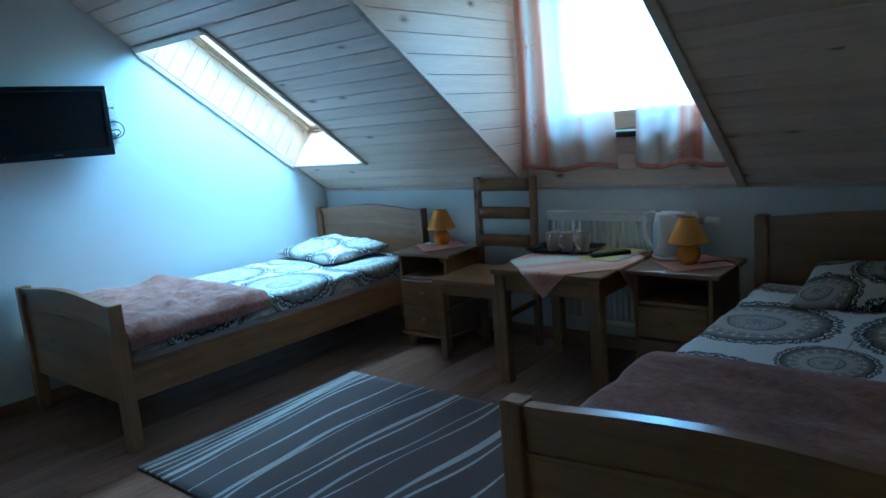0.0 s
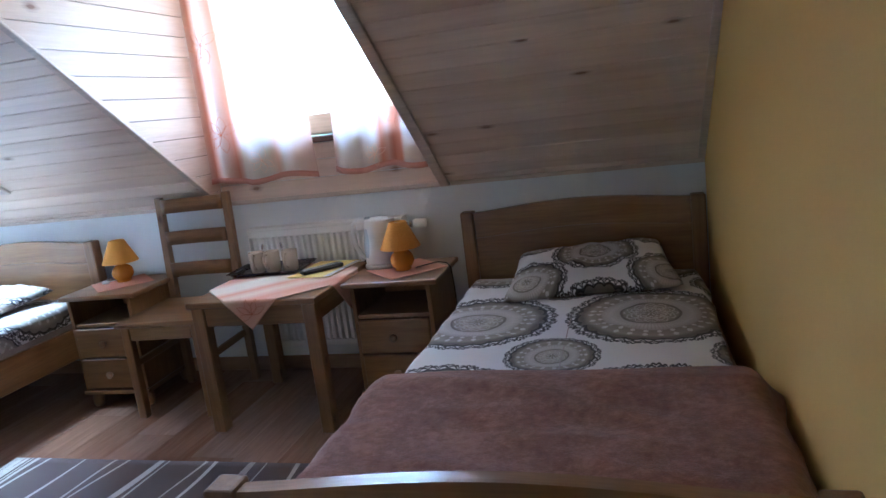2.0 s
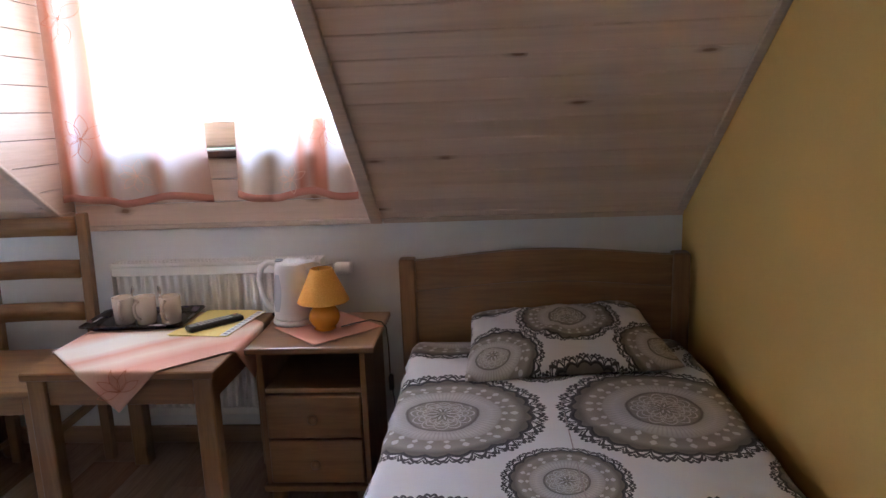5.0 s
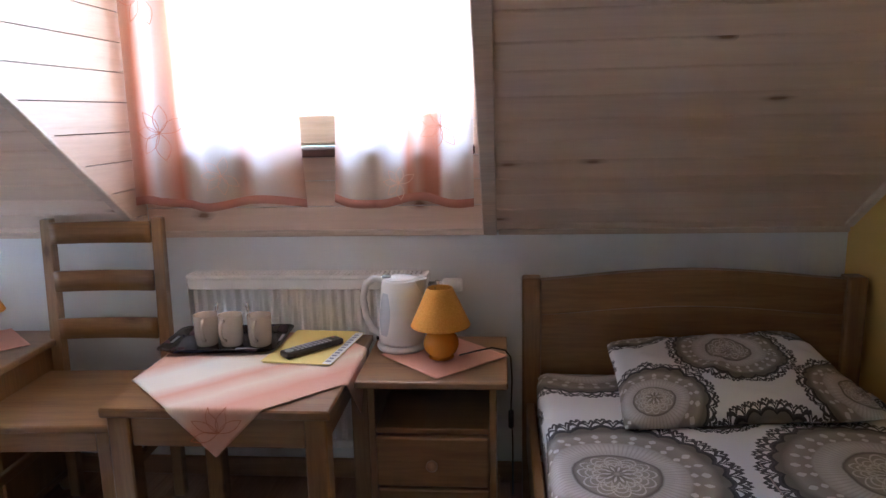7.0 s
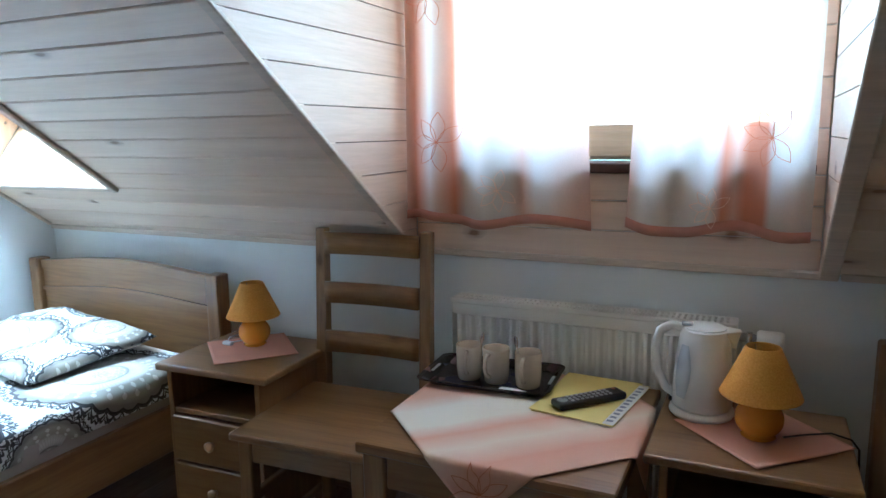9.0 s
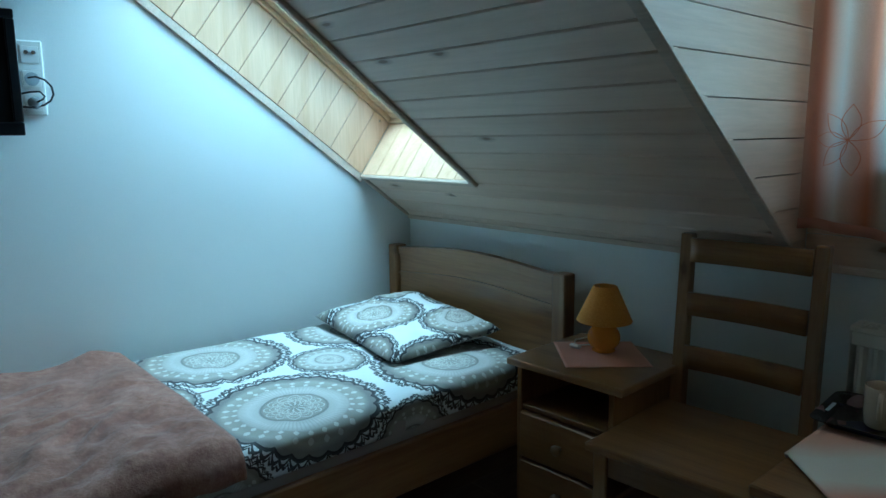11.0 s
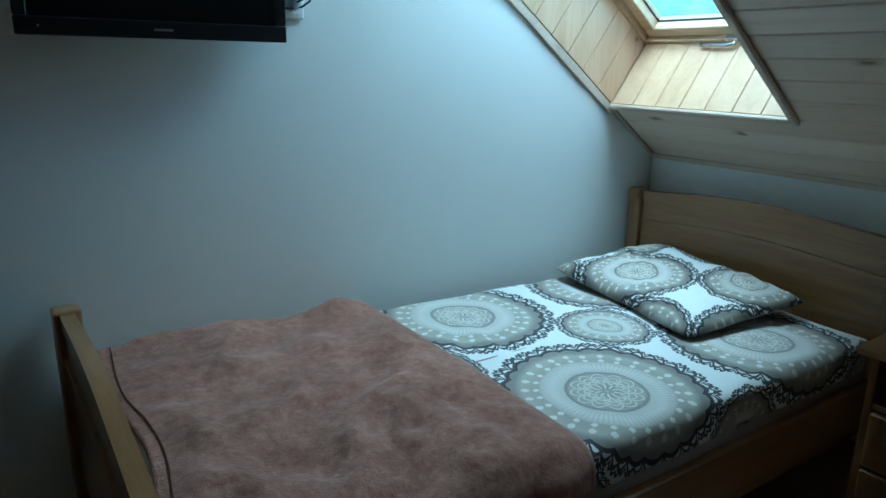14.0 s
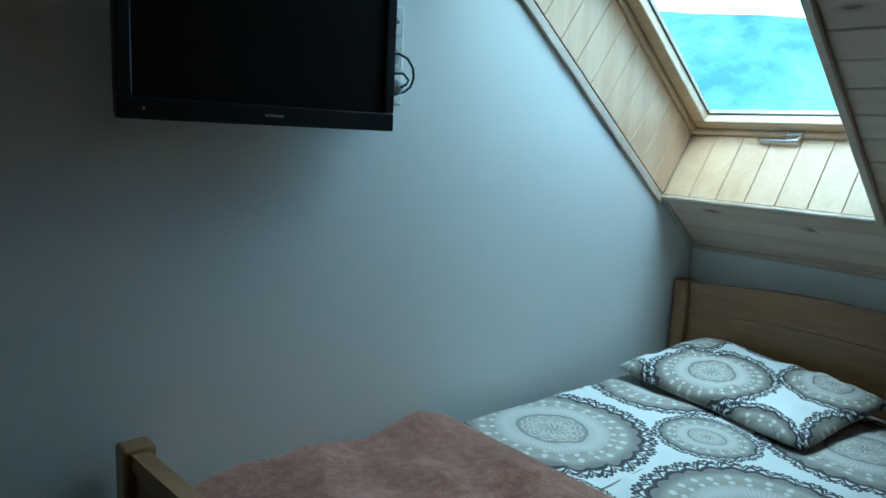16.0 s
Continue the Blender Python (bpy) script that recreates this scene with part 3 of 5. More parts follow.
thing("ceiling_dormer", box((D0 - 0.16, sl_y(DTOP) - 0.25, DTOP), (D1 + 0.16, 0.2, DTOP + 0.1)), CEIL_WOOD, "pine board dormer ceiling", "ceiling", kind="structure")
for name, xa, xb in (("wall_boards_west", D0 - 0.016, D0), ("wall_boards_east", D1 + 0.016, D1)):
    holder = None
    z = KNEE
    k = 0
    while z < DTOP - 0.02:
        z1 = min(z + (0.065 if k == 0 else 0.0903), DTOP)
        g = 0.0015
        bm = bmesh.new()
        lo, hi = z + g, z1 - g
        prof = [(0.0, lo), (0.0, hi), (sl_y(hi), hi), (sl_y(lo), lo)]
        add_prism(bm, prof, xa, xb, lambda p, q, a: (a, p, q))
        if holder is None:
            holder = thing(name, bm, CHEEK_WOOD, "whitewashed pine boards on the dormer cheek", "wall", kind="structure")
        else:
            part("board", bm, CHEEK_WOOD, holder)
        z, k = z1, k + 1
W0, W1, WZ0, WZ1 = 1.832, 2.782, 1.14, 2.02                 # window opening
bm = bmesh.new()
for lo, hi in (((D0 - 0.01, 0.014, KNEE), (W0, 0.2, DTOP)), ((W1, 0.014, KNEE), (D1 + 0.01, 0.2, DTOP)), ((W0, 0.014, KNEE), (W1, 0.2, WZ0 - 0.03)), ((W0, 0.014, WZ1), (W1, 0.2, DTOP))):
    add_box(bm, lo, hi)
front = thing("wall_dormer_front", bm, PLASTER, "dormer front wall around the window", "wall", kind="structure")
for z0, z1, x0, x1 in ((KNEE + 0.004, 0.949, D0, D1), (0.949, 1.032, D0, D1), (1.032, 1.108, D0, D1), (1.108, 1.22, D0, W0), (1.22, 1.34, D0, W0), (1.34, 1.46, D0, W0), (1.46, 1.58, D0, W0), (1.58, 1.70, D0, W0), (1.70, DTOP, D0, W0),
                       (1.108, 1.22, W1, D1), (1.22, 1.34, W1, D1), (1.34, 1.46, W1, D1), (1.46, 1.58, W1, D1), (1.58, 1.70, W1, D1), (1.70, DTOP, W1, D1), (WZ1, DTOP, W0, W1)):
    part("board", box((x0 + 0.002, 0, z0 + 0.0015), (x1 - 0.002, 0.0135, z1 - 0.0015), 0.002), CEIL_WOOD, front)

# mouldings
def trim(name, bm, label, material=TRIM_WOOD):
    return thing(name, bm, material, label, "trim", kind="structure")


trim("trim_dormer_sill", box((D0, -0.018, KNEE - 0.012), (D1, 0.0, KNEE + 0.008), 0.004), "pale moulding under the dormer boards")
trim("trim_knee_west", box((0, -0.014, KNEE - 0.012), (D0 - 0.02, 0.002, KNEE + 0.006), 0.003), "thin moulding at the top of the knee wall")
trim("trim_knee_east", box((D1 + 0.045, -0.014, KNEE - 0.012), (ROOM_X, 0.002, KNEE + 0.006), 0.003), "thin moulding at the top of the knee wall")
vd = (DTOP - KNEE) / SIN
trim("trim_cheek_west", box((D0 - 0.026, 0.0, -0.014), (D0 + 0.004, vd, -0.0005), 0.003, SLOPE), "flat moulding along the dormer edge")
trim("trim_cheek_east", box((D1 - 0.004, -0.008, -0.014), (D1 + 0.040, vd, -0.0005), 0.003, SLOPE), "flat moulding along the dormer edge")
trim("trim_wall_east", box((ROOM_X - 0.028, 0.03, -0.014), (ROOM_X - 0.001, VTOP, -0.0005), 0.003, SLOPE), "moulding between boards and yellow wall")
trim("trim_wall_west", box((0.001, 0.02, -0.012), (0.018, SK_V0 - 0.02, -0.0005), 0.003, SLOPE), "moulding between boards and white wall")
trim("trim_skylight_west", box((0.001, SK_V0 - 0.02, -0.028), (0.011, SK_V1 + 0.02, 0.003), 0.003, SLOPE), "pale moulding around the skylight shaft")
trim("trim_skylight_east", box((SK_X - 0.004, SK_V0 - 0.02, -0.016), (SK_X + 0.020, SK_V1 + 0.02, -0.0005), 0.004, SLOPE), "pale moulding around the skylight shaft")
trim("trim_skylight_lower", box((0.0115, SK_V0 - 0.016, -0.016), (SK_X - 0.004, SK_V0 + 0.006, -0.0005), 0.004, SLOPE), "pale moulding around the skylight shaft")
trim("trim_skylight_upper", box((0.0115, SK_V1 - 0.006, -0.016), (SK_X - 0.004, SK_V1 + 0.038, -0.0005), 0.004, SLOPE), "pale moulding around the skylight shaft")
thing("baseboard", box((0.0, -0.016, 0.0), (ROOM_X, -0.001, 0.07), 0.004), BASE_WOOD, "brown wooden baseboard", "baseboard", kind="structure")
thing("baseboard_west", box((0.001, BACK_Y, 0.0), (0.016, -0.018, 0.07), 0.004), BASE_WOOD, "brown wooden baseboard", "baseboard", kind="structure")
thing("baseboard_east", box((ROOM_X - 0.016, BACK_Y, 0.0), (ROOM_X - 0.001, -0.018, 0.07), 0.004), BASE_WOOD, "brown wooden baseboard", "baseboard", kind="structure")

# skylight shaft lining: boards that run out of the roof
lining = thing("wall_skylight_lining", box((0.0, SK_V0 - 0.012, 0.0), (SK_X, SK_V0 - 0.010, SHAFT), m=SLOPE), LINING_WOOD, "pine board lining of the skylight shaft", "lining", kind="structure")
n_side = 13
for k in range(n_side):
    v0, v1 = SK_V0 + k * (SK_V1 - SK_V0) / n_side, SK_V0 + (k + 1) * (SK_V1 - SK_V0) / n_side
    for u0, u1 in ((0.001, 0.012), (SK_X, SK_X + 0.0115)):
        part("board", box((u0, v0 + 0.001, 0.004), (u1, v1 - 0.001, SHAFT), 0.0015, SLOPE), LINING_WOOD, lining)
n_low = 7
for k in range(n_low):
    u0, u1 = 0.013 + k * (SK_X - 0.014) / n_low, 0.013 + (k + 1) * (SK_X - 0.014) / n_low
    for v0, v1 in ((SK_V0 - 0.0095, SK_V0 + 0.001), (SK_V1 - 0.001, SK_V1 + 0.0095)):
        part("board", box((u0 + 0.001, v0, 0.002), (u1 - 0.001, v1, SHAFT), 0.0015, SLOPE), LINING_WOOD, lining)

# skylight window
w = base_empty("window_1", Matrix.Identity(4), "pine roof window with a clear pane, closed", "window")
w["kind"] = "structure"


def frame_part(name, parent, u0, u1, v0, v1, n0, n1, bar, material, m, cut_low=None):
    lowbar = cut_low or bar
    for lo, hi in (((u0, v0, n0), (u1, v0 + lowbar, n1)), ((u0, v1 - bar, n0), (u1, v1, n1)), ((u0, v0 + lowbar, n0), (u0 + bar, v1 - bar, n1)), ((u1 - bar, v0 + lowbar, n0), (u1, v1 - bar, n1))):
        part(name, box(lo, hi, 0.003, m), material, parent)


frame_part("window_frame", w, -0.005, SK_X + 0.01, SK_V0 - 0.012, SK_V1 + 0.012, SHAFT + 0.001, SHAFT + 0.085, 0.030, SASH_WOOD, SLOPE, 0.026)
frame_part("sash", w, 0.027, SK_X - 0.02, SK_V0 + 0.015, SK_V1 - 0.02, SHAFT + 0.018, SHAFT + 0.075, 0.046, SASH_WOOD, SLOPE, 0.040)
pane = part("pane", box((0.07, SK_V0 + 0.052, SHAFT + 0.055), (SK_X - 0.063, SK_V1 - 0.063, SHAFT + 0.061), m=SLOPE), GLASS, w)
pane.visible_shadow = False
# rubber seal at the pane
for lo, hi in (((0.073, SK_V0 + 0.055, SHAFT + 0.050), (SK_X - 0.066, SK_V0 + 0.058, SHAFT + 0.0548)), ((0.073, SK_V0 + 0.058, SHAFT + 0.050), (0.077, SK_V1 - 0.066, SHAFT + 0.0548))):
    part("seal", box(lo, hi, m=SLOPE), BLACK_PLASTIC, w)
handle = part("handle_plate", box((0.345, SK_V0 + 0.001, SHAFT - 0.004), (0.40, SK_V0 + 0.022, SHAFT + 0.020), 0.003, SLOPE), STEEL, w, "steel handle plate")
bm = add_tube(bmesh.new(), [SLOPE @ Vector(p) for p in ((0.388, SK_V0 + 0.014, SHAFT - 0.004), (0.386, SK_V0 + 0.016, SHAFT - 0.018), (0.36, SK_V0 + 0.016, SHAFT - 0.022), (0.28, SK_V0 + 0.014, SHAFT - 0.020), (0.262, SK_V0 + 0.013, SHAFT - 0.016))], 0.006)
part("lever", bm, STEEL, handle, smooth=True)
screw = lathe([(0.006, 0), (0.004, 0.003)], 10)
part("screw", screw, STEEL, w, m=SLOPE @ pose(0.014, SK_V0 + 0.05, SHAFT - 0.02, 0, 90, 0))

# dormer window
w2 = base_empty("window_2", Matrix.Identity(4), "wooden casement window behind the curtains, shut", "window")
w2["kind"] = "structure"
TURN_W = Matrix(((1, 0, 0, 0), (0, 0, 1, 0), (0, 1, 0, 0), (0, 0, 0, 1)))
frame_part("window_frame", w2, W0, W1, WZ0, WZ1, 0.09, 0.16, 0.03, SASH_WOOD, TURN_W)
x0, x1 = W0 + 0.022, W1 - 0.022
sash = part("sash", box((x0, 0.075, WZ0 + 0.008), (x1, 0.135, WZ0 + 0.10), 0.004), SASH_WOOD, w2)
part("rail", box((x0, 0.075, WZ1 - 0.10), (x1, 0.135, WZ1 - 0.022), 0.004), SASH_WOOD, sash)
for xa, xb in ((x0, x0 + 0.034), (x1 - 0.034, x1)):
    part("stile", box((xa, 0.075, WZ0 + 0.10), (xb, 0.135, WZ1 - 0.10), 0.004), SASH_WOOD, sash)
p = part("pane", box((x0 + 0.03, 0.10, WZ0 + 0.095), (x1 - 0.03, 0.106, WZ1 - 0.095)), GLASS, sash)
p.visible_shadow = False
part("window_sill", box((1.862, -0.047, WZ0 - 0.03), (2.788, 0.10, WZ0 - 0.002), 0.004), SILL, w2, "dark brown window sill")

# outdoors: ground sheet and wooded ridge
bm = bmesh.new()
bmesh.ops.create_circle(bm, cap_ends=True, radius=2500, segments=64)
thing("ground", bm, MEADOW, "green valley ground outside", "ground", kind="structure", m=pose(0, 0, -3.5))


def ridge(u, v):
    a = radians(-115 + 240 * u)
    r = 420 + 70 * v
    top = 3.2 + 6.9 * (0.5 + 0.5 * math.tanh((math.degrees(a) - 16) / 6)) + 0.5 * noise.noise(Vector((a * 5, 2, 0))) - 2.5 * max(0.0, (math.degrees(a) - 40) / 60)
    h = (8 + r * math.tan(radians(top + 0.12 * noise.noise(Vector((a * 60, v * 6, 1)))))) * math.sin(math.pi * 0.5 * v) ** 1.4 + 8 * v * (1 - v) * noise.noise(Vector((a * 14, v * 7, 4)))
    return (r * math.sin(-a), r * math.cos(a), -8 + h)


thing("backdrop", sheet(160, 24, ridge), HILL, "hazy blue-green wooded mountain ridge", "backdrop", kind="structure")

# ---------- beds ----------
def arch_panel(w0, w1, z0, z1, rise, y0, y1, n=20):
    """A board with a bowed upper edge."""
    prof = [(w0, z0), (w1, z0)] + [(w1 + (w0 - w1) * i / n, z1 + rise * math.sin(math.pi * i / n) ** 1.3) for i in range(n + 1)]
    return add_prism(bmesh.new(), prof, y0, y1, lambda p, q, a: (p, a, q))


def bed(m, label):
    """A single bed, head at y = 0, feet towards -y, 0.98 wide."""
    b = base_empty("bed", m, label, "bed", "pair of single beds")
    L, Wd = 1.985, 0.98
    for nm, y0, y1, top, rise in (("headboard", -0.052, 0.0, 0.752, 0.030), ("footboard", -L, -L + 0.052, 0.635, 0.030)):
        board = part(nm, arch_panel(0.05, Wd - 0.05, 0.20, top - 0.035, rise + 0.005, (y0 + y1) / 2 - 0.009, (y0 + y1) / 2 + 0.009), PINE_X, b)
        part("top_rail", arch_rail(0.05, Wd - 0.05, top - 0.008, rise, (y0 + y1) / 2 - 0.016, (y0 + y1) / 2 + 0.016), PINE_X, board)
        part("moulding", arch_rail(0.05, Wd - 0.05, top - 0.115, rise * 0.9, (y0 + y1) / 2 - 0.017, (y0 + y1) / 2 + 0.017, 0.014), PINE_X, board)
        for x0 in (0.0, Wd - 0.056):
            part("post", box((x0, y0 - 0.004, 0.0), (x0 + 0.056, y1 + 0.004, top), 0.007, seg=2), PINE_Z, b)
    for x0 in (0.012, Wd - 0.036):
        part("side_rail", box((x0, -L + 0.056, 0.215), (x0 + 0.024, -0.058, 0.365), 0.004), PINE_Y, b)
    for k in range(12):
        y = -0.16 - k * 0.15
        part("slat", box((0.04, y - 0.035, 0.262), (Wd - 0.04, y + 0.035, 0.278)), PINE_X, b)
    return b


def arch_rail(x0, x1, z, rise, y0, y1, h=0.032, n=20):
    low = [(x0 + (x1 - x0) * i / n, z - h + rise * math.sin(math.pi * i / n) ** 1.3) for i in range(n + 1)]
    high = [(x1 + (x0 - x1) * i / n, z + rise * math.sin(math.pi * i / n) ** 1.3) for i in range(n + 1)]
    return add_prism(bmesh.new(), low + high, y0, y1, lambda p, q, a: (p, a, q))


bed_w = bed(pose(0.02, -0.085, 0), "honey-coloured pine single bed against the white wall")
bed_e = copy_thing(bed_w, pose(2.93, -0.133, 0))
tagged(bed_e, "honey-coloured pine single bed against the yellow wall")


def mattress(m):
    bm = box((0.045, -1.915, 0.28), (0.935, -0.07, 0.445), 0.03, seg=3)
    return thing("mattress", bm, SHEET, "mattress in a lilac-grey fitted sheet on the bed", "mattress", "pair of mattresses", smooth=True, m=m)


mat_w = mattress(pose(0.02, -0.085, 0))
mat_e = copy_thing(mat_w, pose(2.93, -0.133, 0))


def draped(x0, x1, y0, y1, ztop, rad, drop0, drop1, seed, crease, nu=72, nv=90, front=0.0, edge_wave=0.02, puff=0.012, along=False, roll=0.0):
    """A cloth over a bed: flat between x0 and x1, rounded over both long sides and hanging by drop0 and drop1."""
    arcl = rad * math.pi / 2
    total = drop0 + arcl + (x1 - x0) + arcl + drop1

    def place(u, v):
        s = u * total
        if s < drop0:
            x, z = x0 - rad, ztop - rad - (drop0 - s)
        elif s < drop0 + arcl:
            a = (s - drop0) / rad
            x, z = x0 - rad * math.cos(a), ztop - rad + rad * math.sin(a)
        elif s < drop0 + arcl + x1 - x0:
            x, z = x0 + s - drop0 - arcl, ztop
        elif s < total - drop1:
            a = (s - drop0 - arcl - (x1 - x0)) / rad
            x, z = x1 + rad * math.sin(a), ztop - rad + rad * math.cos(a)
        else:
            x, z = x1 + rad, ztop - rad - (s - total + drop1)
        y = y0 + (y1 - y0) * v
        y += edge_wave * noise.noise(Vector((s * 3.1, seed, v * 0.7))) * (0.3 + v)
        big = noise.noise(Vector((x * 2.6, y * 2.6, seed + z * 3))) * puff
        if along:
            run = Vector((x * 5.5 + 3.2 * y + seed, y * 4.2 - x * 1.2, seed * 1.7 + z * 4))
        else:
            run = Vector((x * 2.6 + seed, y * 9.5 + x * 2.0, seed * 1.7 + z * 4))
        fold = crease * (1 - abs(noise.noise(run) * 2.2))
        big += roll * math.exp(-(((y0 - y) - 0.07) / 0.09) ** 2)
        small = crease * 0.35 * noise.noise(Vector((x * 11, y * 16, seed + z * 11)))
        if along:
            ridge_line = 1 - min(1.0, 5 * abs(noise.noise(Vector((x * 7 + 5 * y, y * 5 - x * 2, seed + 9)))))
            small += crease * 0.9 * ridge_line * max(0.0, noise.noise(Vector((x * 3, y * 3, seed + 4))) + 0.25)
        lift = front * max(0.0, 1 - v * (y0 - y1) / 0.05)
        end = min(1.0, 8 * min(v, 1 - v))
        d = big + (fold + small) * end - lift
        if z < ztop - rad * 0.6:
            return (x + (d if x > (x0 + x1) / 2 else -d), y, z + 0.5 * d)
        return (x, y, z + d)
    cloth = sheet(nu, nv, place)
    uv = cloth.loops.layers.uv.active
    for f in cloth.faces:
        for loop in f.loops:
            loop[uv].uv = (x0 - arcl - drop0 + loop[uv].uv.x * total, y0 + (y1 - y0) * loop[uv].uv.y)
    return cloth


def quilt(m, label, drop0, drop1, seed, print_):
    ob = thing("duvet", draped(0.075, 0.905, -0.075, -1.90, 0.478, 0.035, drop0, drop1, seed, 0.006, front=0.012, edge_wave=0.0), print_, label, "duvet", "pair of duvets", m=m)
    seam = [(0.49, -0.62 - 0.06 * k, 0.4805 + 0.003 * noise.noise(Vector((k, seed, 0)))) for k in range(20)]
    part("centre_seam", add_tube(bmesh.new(), seam, 0.0016, 6), SHEET, ob, "thin grey centre seam")
    return thicken(ob, 0.022)


quilt(pose(0.02, -0.085, 0), "white duvet printed with grey lace rosettes on the bed", 0.0, 0.055, 3.0, COTTON)
quilt(pose(2.93, -0.133, 0), "white duvet printed with taupe lace rosettes on the bed", 0.05, 0.0, 8.0, COTTON_E)


def blanket(m, label, drop0, drop1, seed, y0, crease, along, roll):
    ob = thing("blanket", draped(0.06, 0.92, y0, -1.915, 0.505, 0.045, drop0, drop1, seed, crease, nu=110, nv=80, edge_wave=0.03, puff=0.010, along=along, roll=roll), FLEECE, label, "blanket", "pair of blankets", m=m)
    rows = [ob.data.vertices[i * 81 + 77].co.copy() for i in range(111)]
    rows = [c + Vector((0, 0, 0.0155)) for c in rows if c.z > 0.47]
    part("sewn_hem", add_tube(bmesh.new(), rows, 0.0018, 6), HEM_DARK, ob, "dark sewn hem line")
    return thicken(ob, 0.014, 1.0)


blanket(pose(0.02, -0.085, 0), "brown fleece blanket spread over the bed's foot end", 0.0, 0.03, 5.0, -1.215, 0.018, True, 0.010)
blanket(pose(2.93, -0.133, 0), "brown fleece blanket spread over the bed's foot end", 0.05, 0.0, 11.0, -1.240, 0.006, False, 0.018)


def pillow(m, label, seed, print_, w=0.66, d=0.47, h=0.045, narrow=0.0):
    def half(sign):
        def place(u, v):
            x, y = (u - 0.5) * 2, (v - 0.5) * 2
            pin = 1 - 0.07 * (1 - x * x) * abs(y) - 0.0
            pin2 = 1 - 0.07 * (1 - y * y) * abs(x)
            t = max(0.0, (1 - x ** 4) * (1 - y ** 4)) ** 0.5
            soft = (1 - 0.05 * (x * y) ** 4) * (1 - narrow * v)
            wr = noise.noise(Vector((x * 2.2, y * 2.2, seed))) * 0.014 + (abs(noise.noise(Vector((x * 3.5, y * 5, seed)))) - 0.2) * 0.022
            return (x * w / 2 * pin2 * soft, y * d / 2 * pin * soft, sign * h * t * (1 if sign > 0 else 0.75) + wr * (t if sign > 0 else 0.3 * t))
        return place
    bm = sheet(40, 30, half(1))
    low = sheet(40, 30, half(-1))
    me = bpy.data.meshes.new("low")
    low.to_mesh(me)
    low.free()
    bm.from_mesh(me)
    uv = bm.loops.layers.uv.active
    for f in bm.faces:
        for loop in f.loops:
            loop[uv].uv = ((loop[uv].uv.x - 0.5) * w, (loop[uv].uv.y - 0.5) * d)
    bmesh.ops.remove_doubles(bm, verts=bm.verts, dist=0.0015)
    return thing("pillow", bm, print_, label, "pillow", "pair of pillows", smooth=True, m=m)


pillow(pose(0.43, -0.385, 0.523, 5, 2, -8), "plump pillow in grey lace-rosette cotton on the duvet", 1.0, COTTON_PILLOW)
pillow(pose(3.462, -0.380, 0.533, 10, -2, 3), "plump pillow in taupe lace-rosette cotton on the duvet", 6.0, COTTON_PILLOW_E, narrow=0.13)

# ---------- rug and floor furniture ----------
bm = sheet(40, 32, lambda u, v: (1.6 * u, -1.18 * v, 0.010 + 0.0015 * noise.noise(Vector((u * 6, v * 5, 0)))))
rug = thicken(thing("rug", bm, RUG, "dark taupe rug with wavy cream lines", "rug", m=pose(1.14, -0.945, 0.001)), 0.009)


def nightstand(m, label):
    """Night table: top, open niche and two drawers; front at y = 0, back towards +y, centred on x."""
    n = base_empty("nightstand", m, label, "nightstand", "pair of nightstands")
    w, d = 0.170, 0.36
    part("top", box((-0.202, -0.015, 0.530), (0.202, d + 0.01, 0.552), 0.006, seg=2), PINE_X, n)
    for x0 in (-w, w - 0.018):
        part("side_panel", box((x0, 0, 0.09), (x0 + 0.018, d, 0.529), 0.002), PINE_Z, n)
    part("back_panel", box((-w + 0.019, d - 0.012, 0.09), (w - 0.019, d - 0.001, 0.529)), PINE_Z, n)
    part("shelf", box((-w + 0.0185, 0.004, 0.398), (w - 0.0185, d - 0.013, 0.414), 0.002), PINE_X, n)
    part("base_panel", box((-w - 0.008, -0.012, 0.070), (w + 0.008, d, 0.0895), 0.003), PINE_X, n)
    for z0, z1 in ((0.252, 0.394), (0.100, 0.244)):
        dr = part("drawer", box((-w + 0.020, -0.012, z0), (w - 0.020, 0.010, z1), 0.004), PINE_X, n)
        part("drawer_box", box((-w + 0.03, 0.0105, z0 + 0.01), (w - 0.03, d - 0.03, z1 - 0.02)), PINE_Y, dr)
        part("knob", lathe([(0.008, 0), (0.007, 0.008), (0.015, 0.014), (0.016, 0.020), (0.010, 0.026), (0.0, 0.027)], 16), PINE_Z, dr, smooth=True, m=pose(0, -0.012, (z0 + z1) / 2, 90, 0, 0))
    for x in (-0.14, 0.14):
        for y in (0.03, d - 0.03):
            part("foot", lathe([(0.020, 0), (0.026, 0.02), (0.026, 0.045), (0.018, 0.0695)], 14), PINE_Z, n, smooth=True, m=pose(x, y, 0))
    return n


ns_e = nightstand(pose(2.682, -0.487, 0), "pine nightstand with two drawers beside the table")
ns_w = copy_thing(ns_e, pose(1.245, -0.448, 0, 0, 0, 2))
tagged(ns_w, "pine nightstand with two drawers beside the chair")


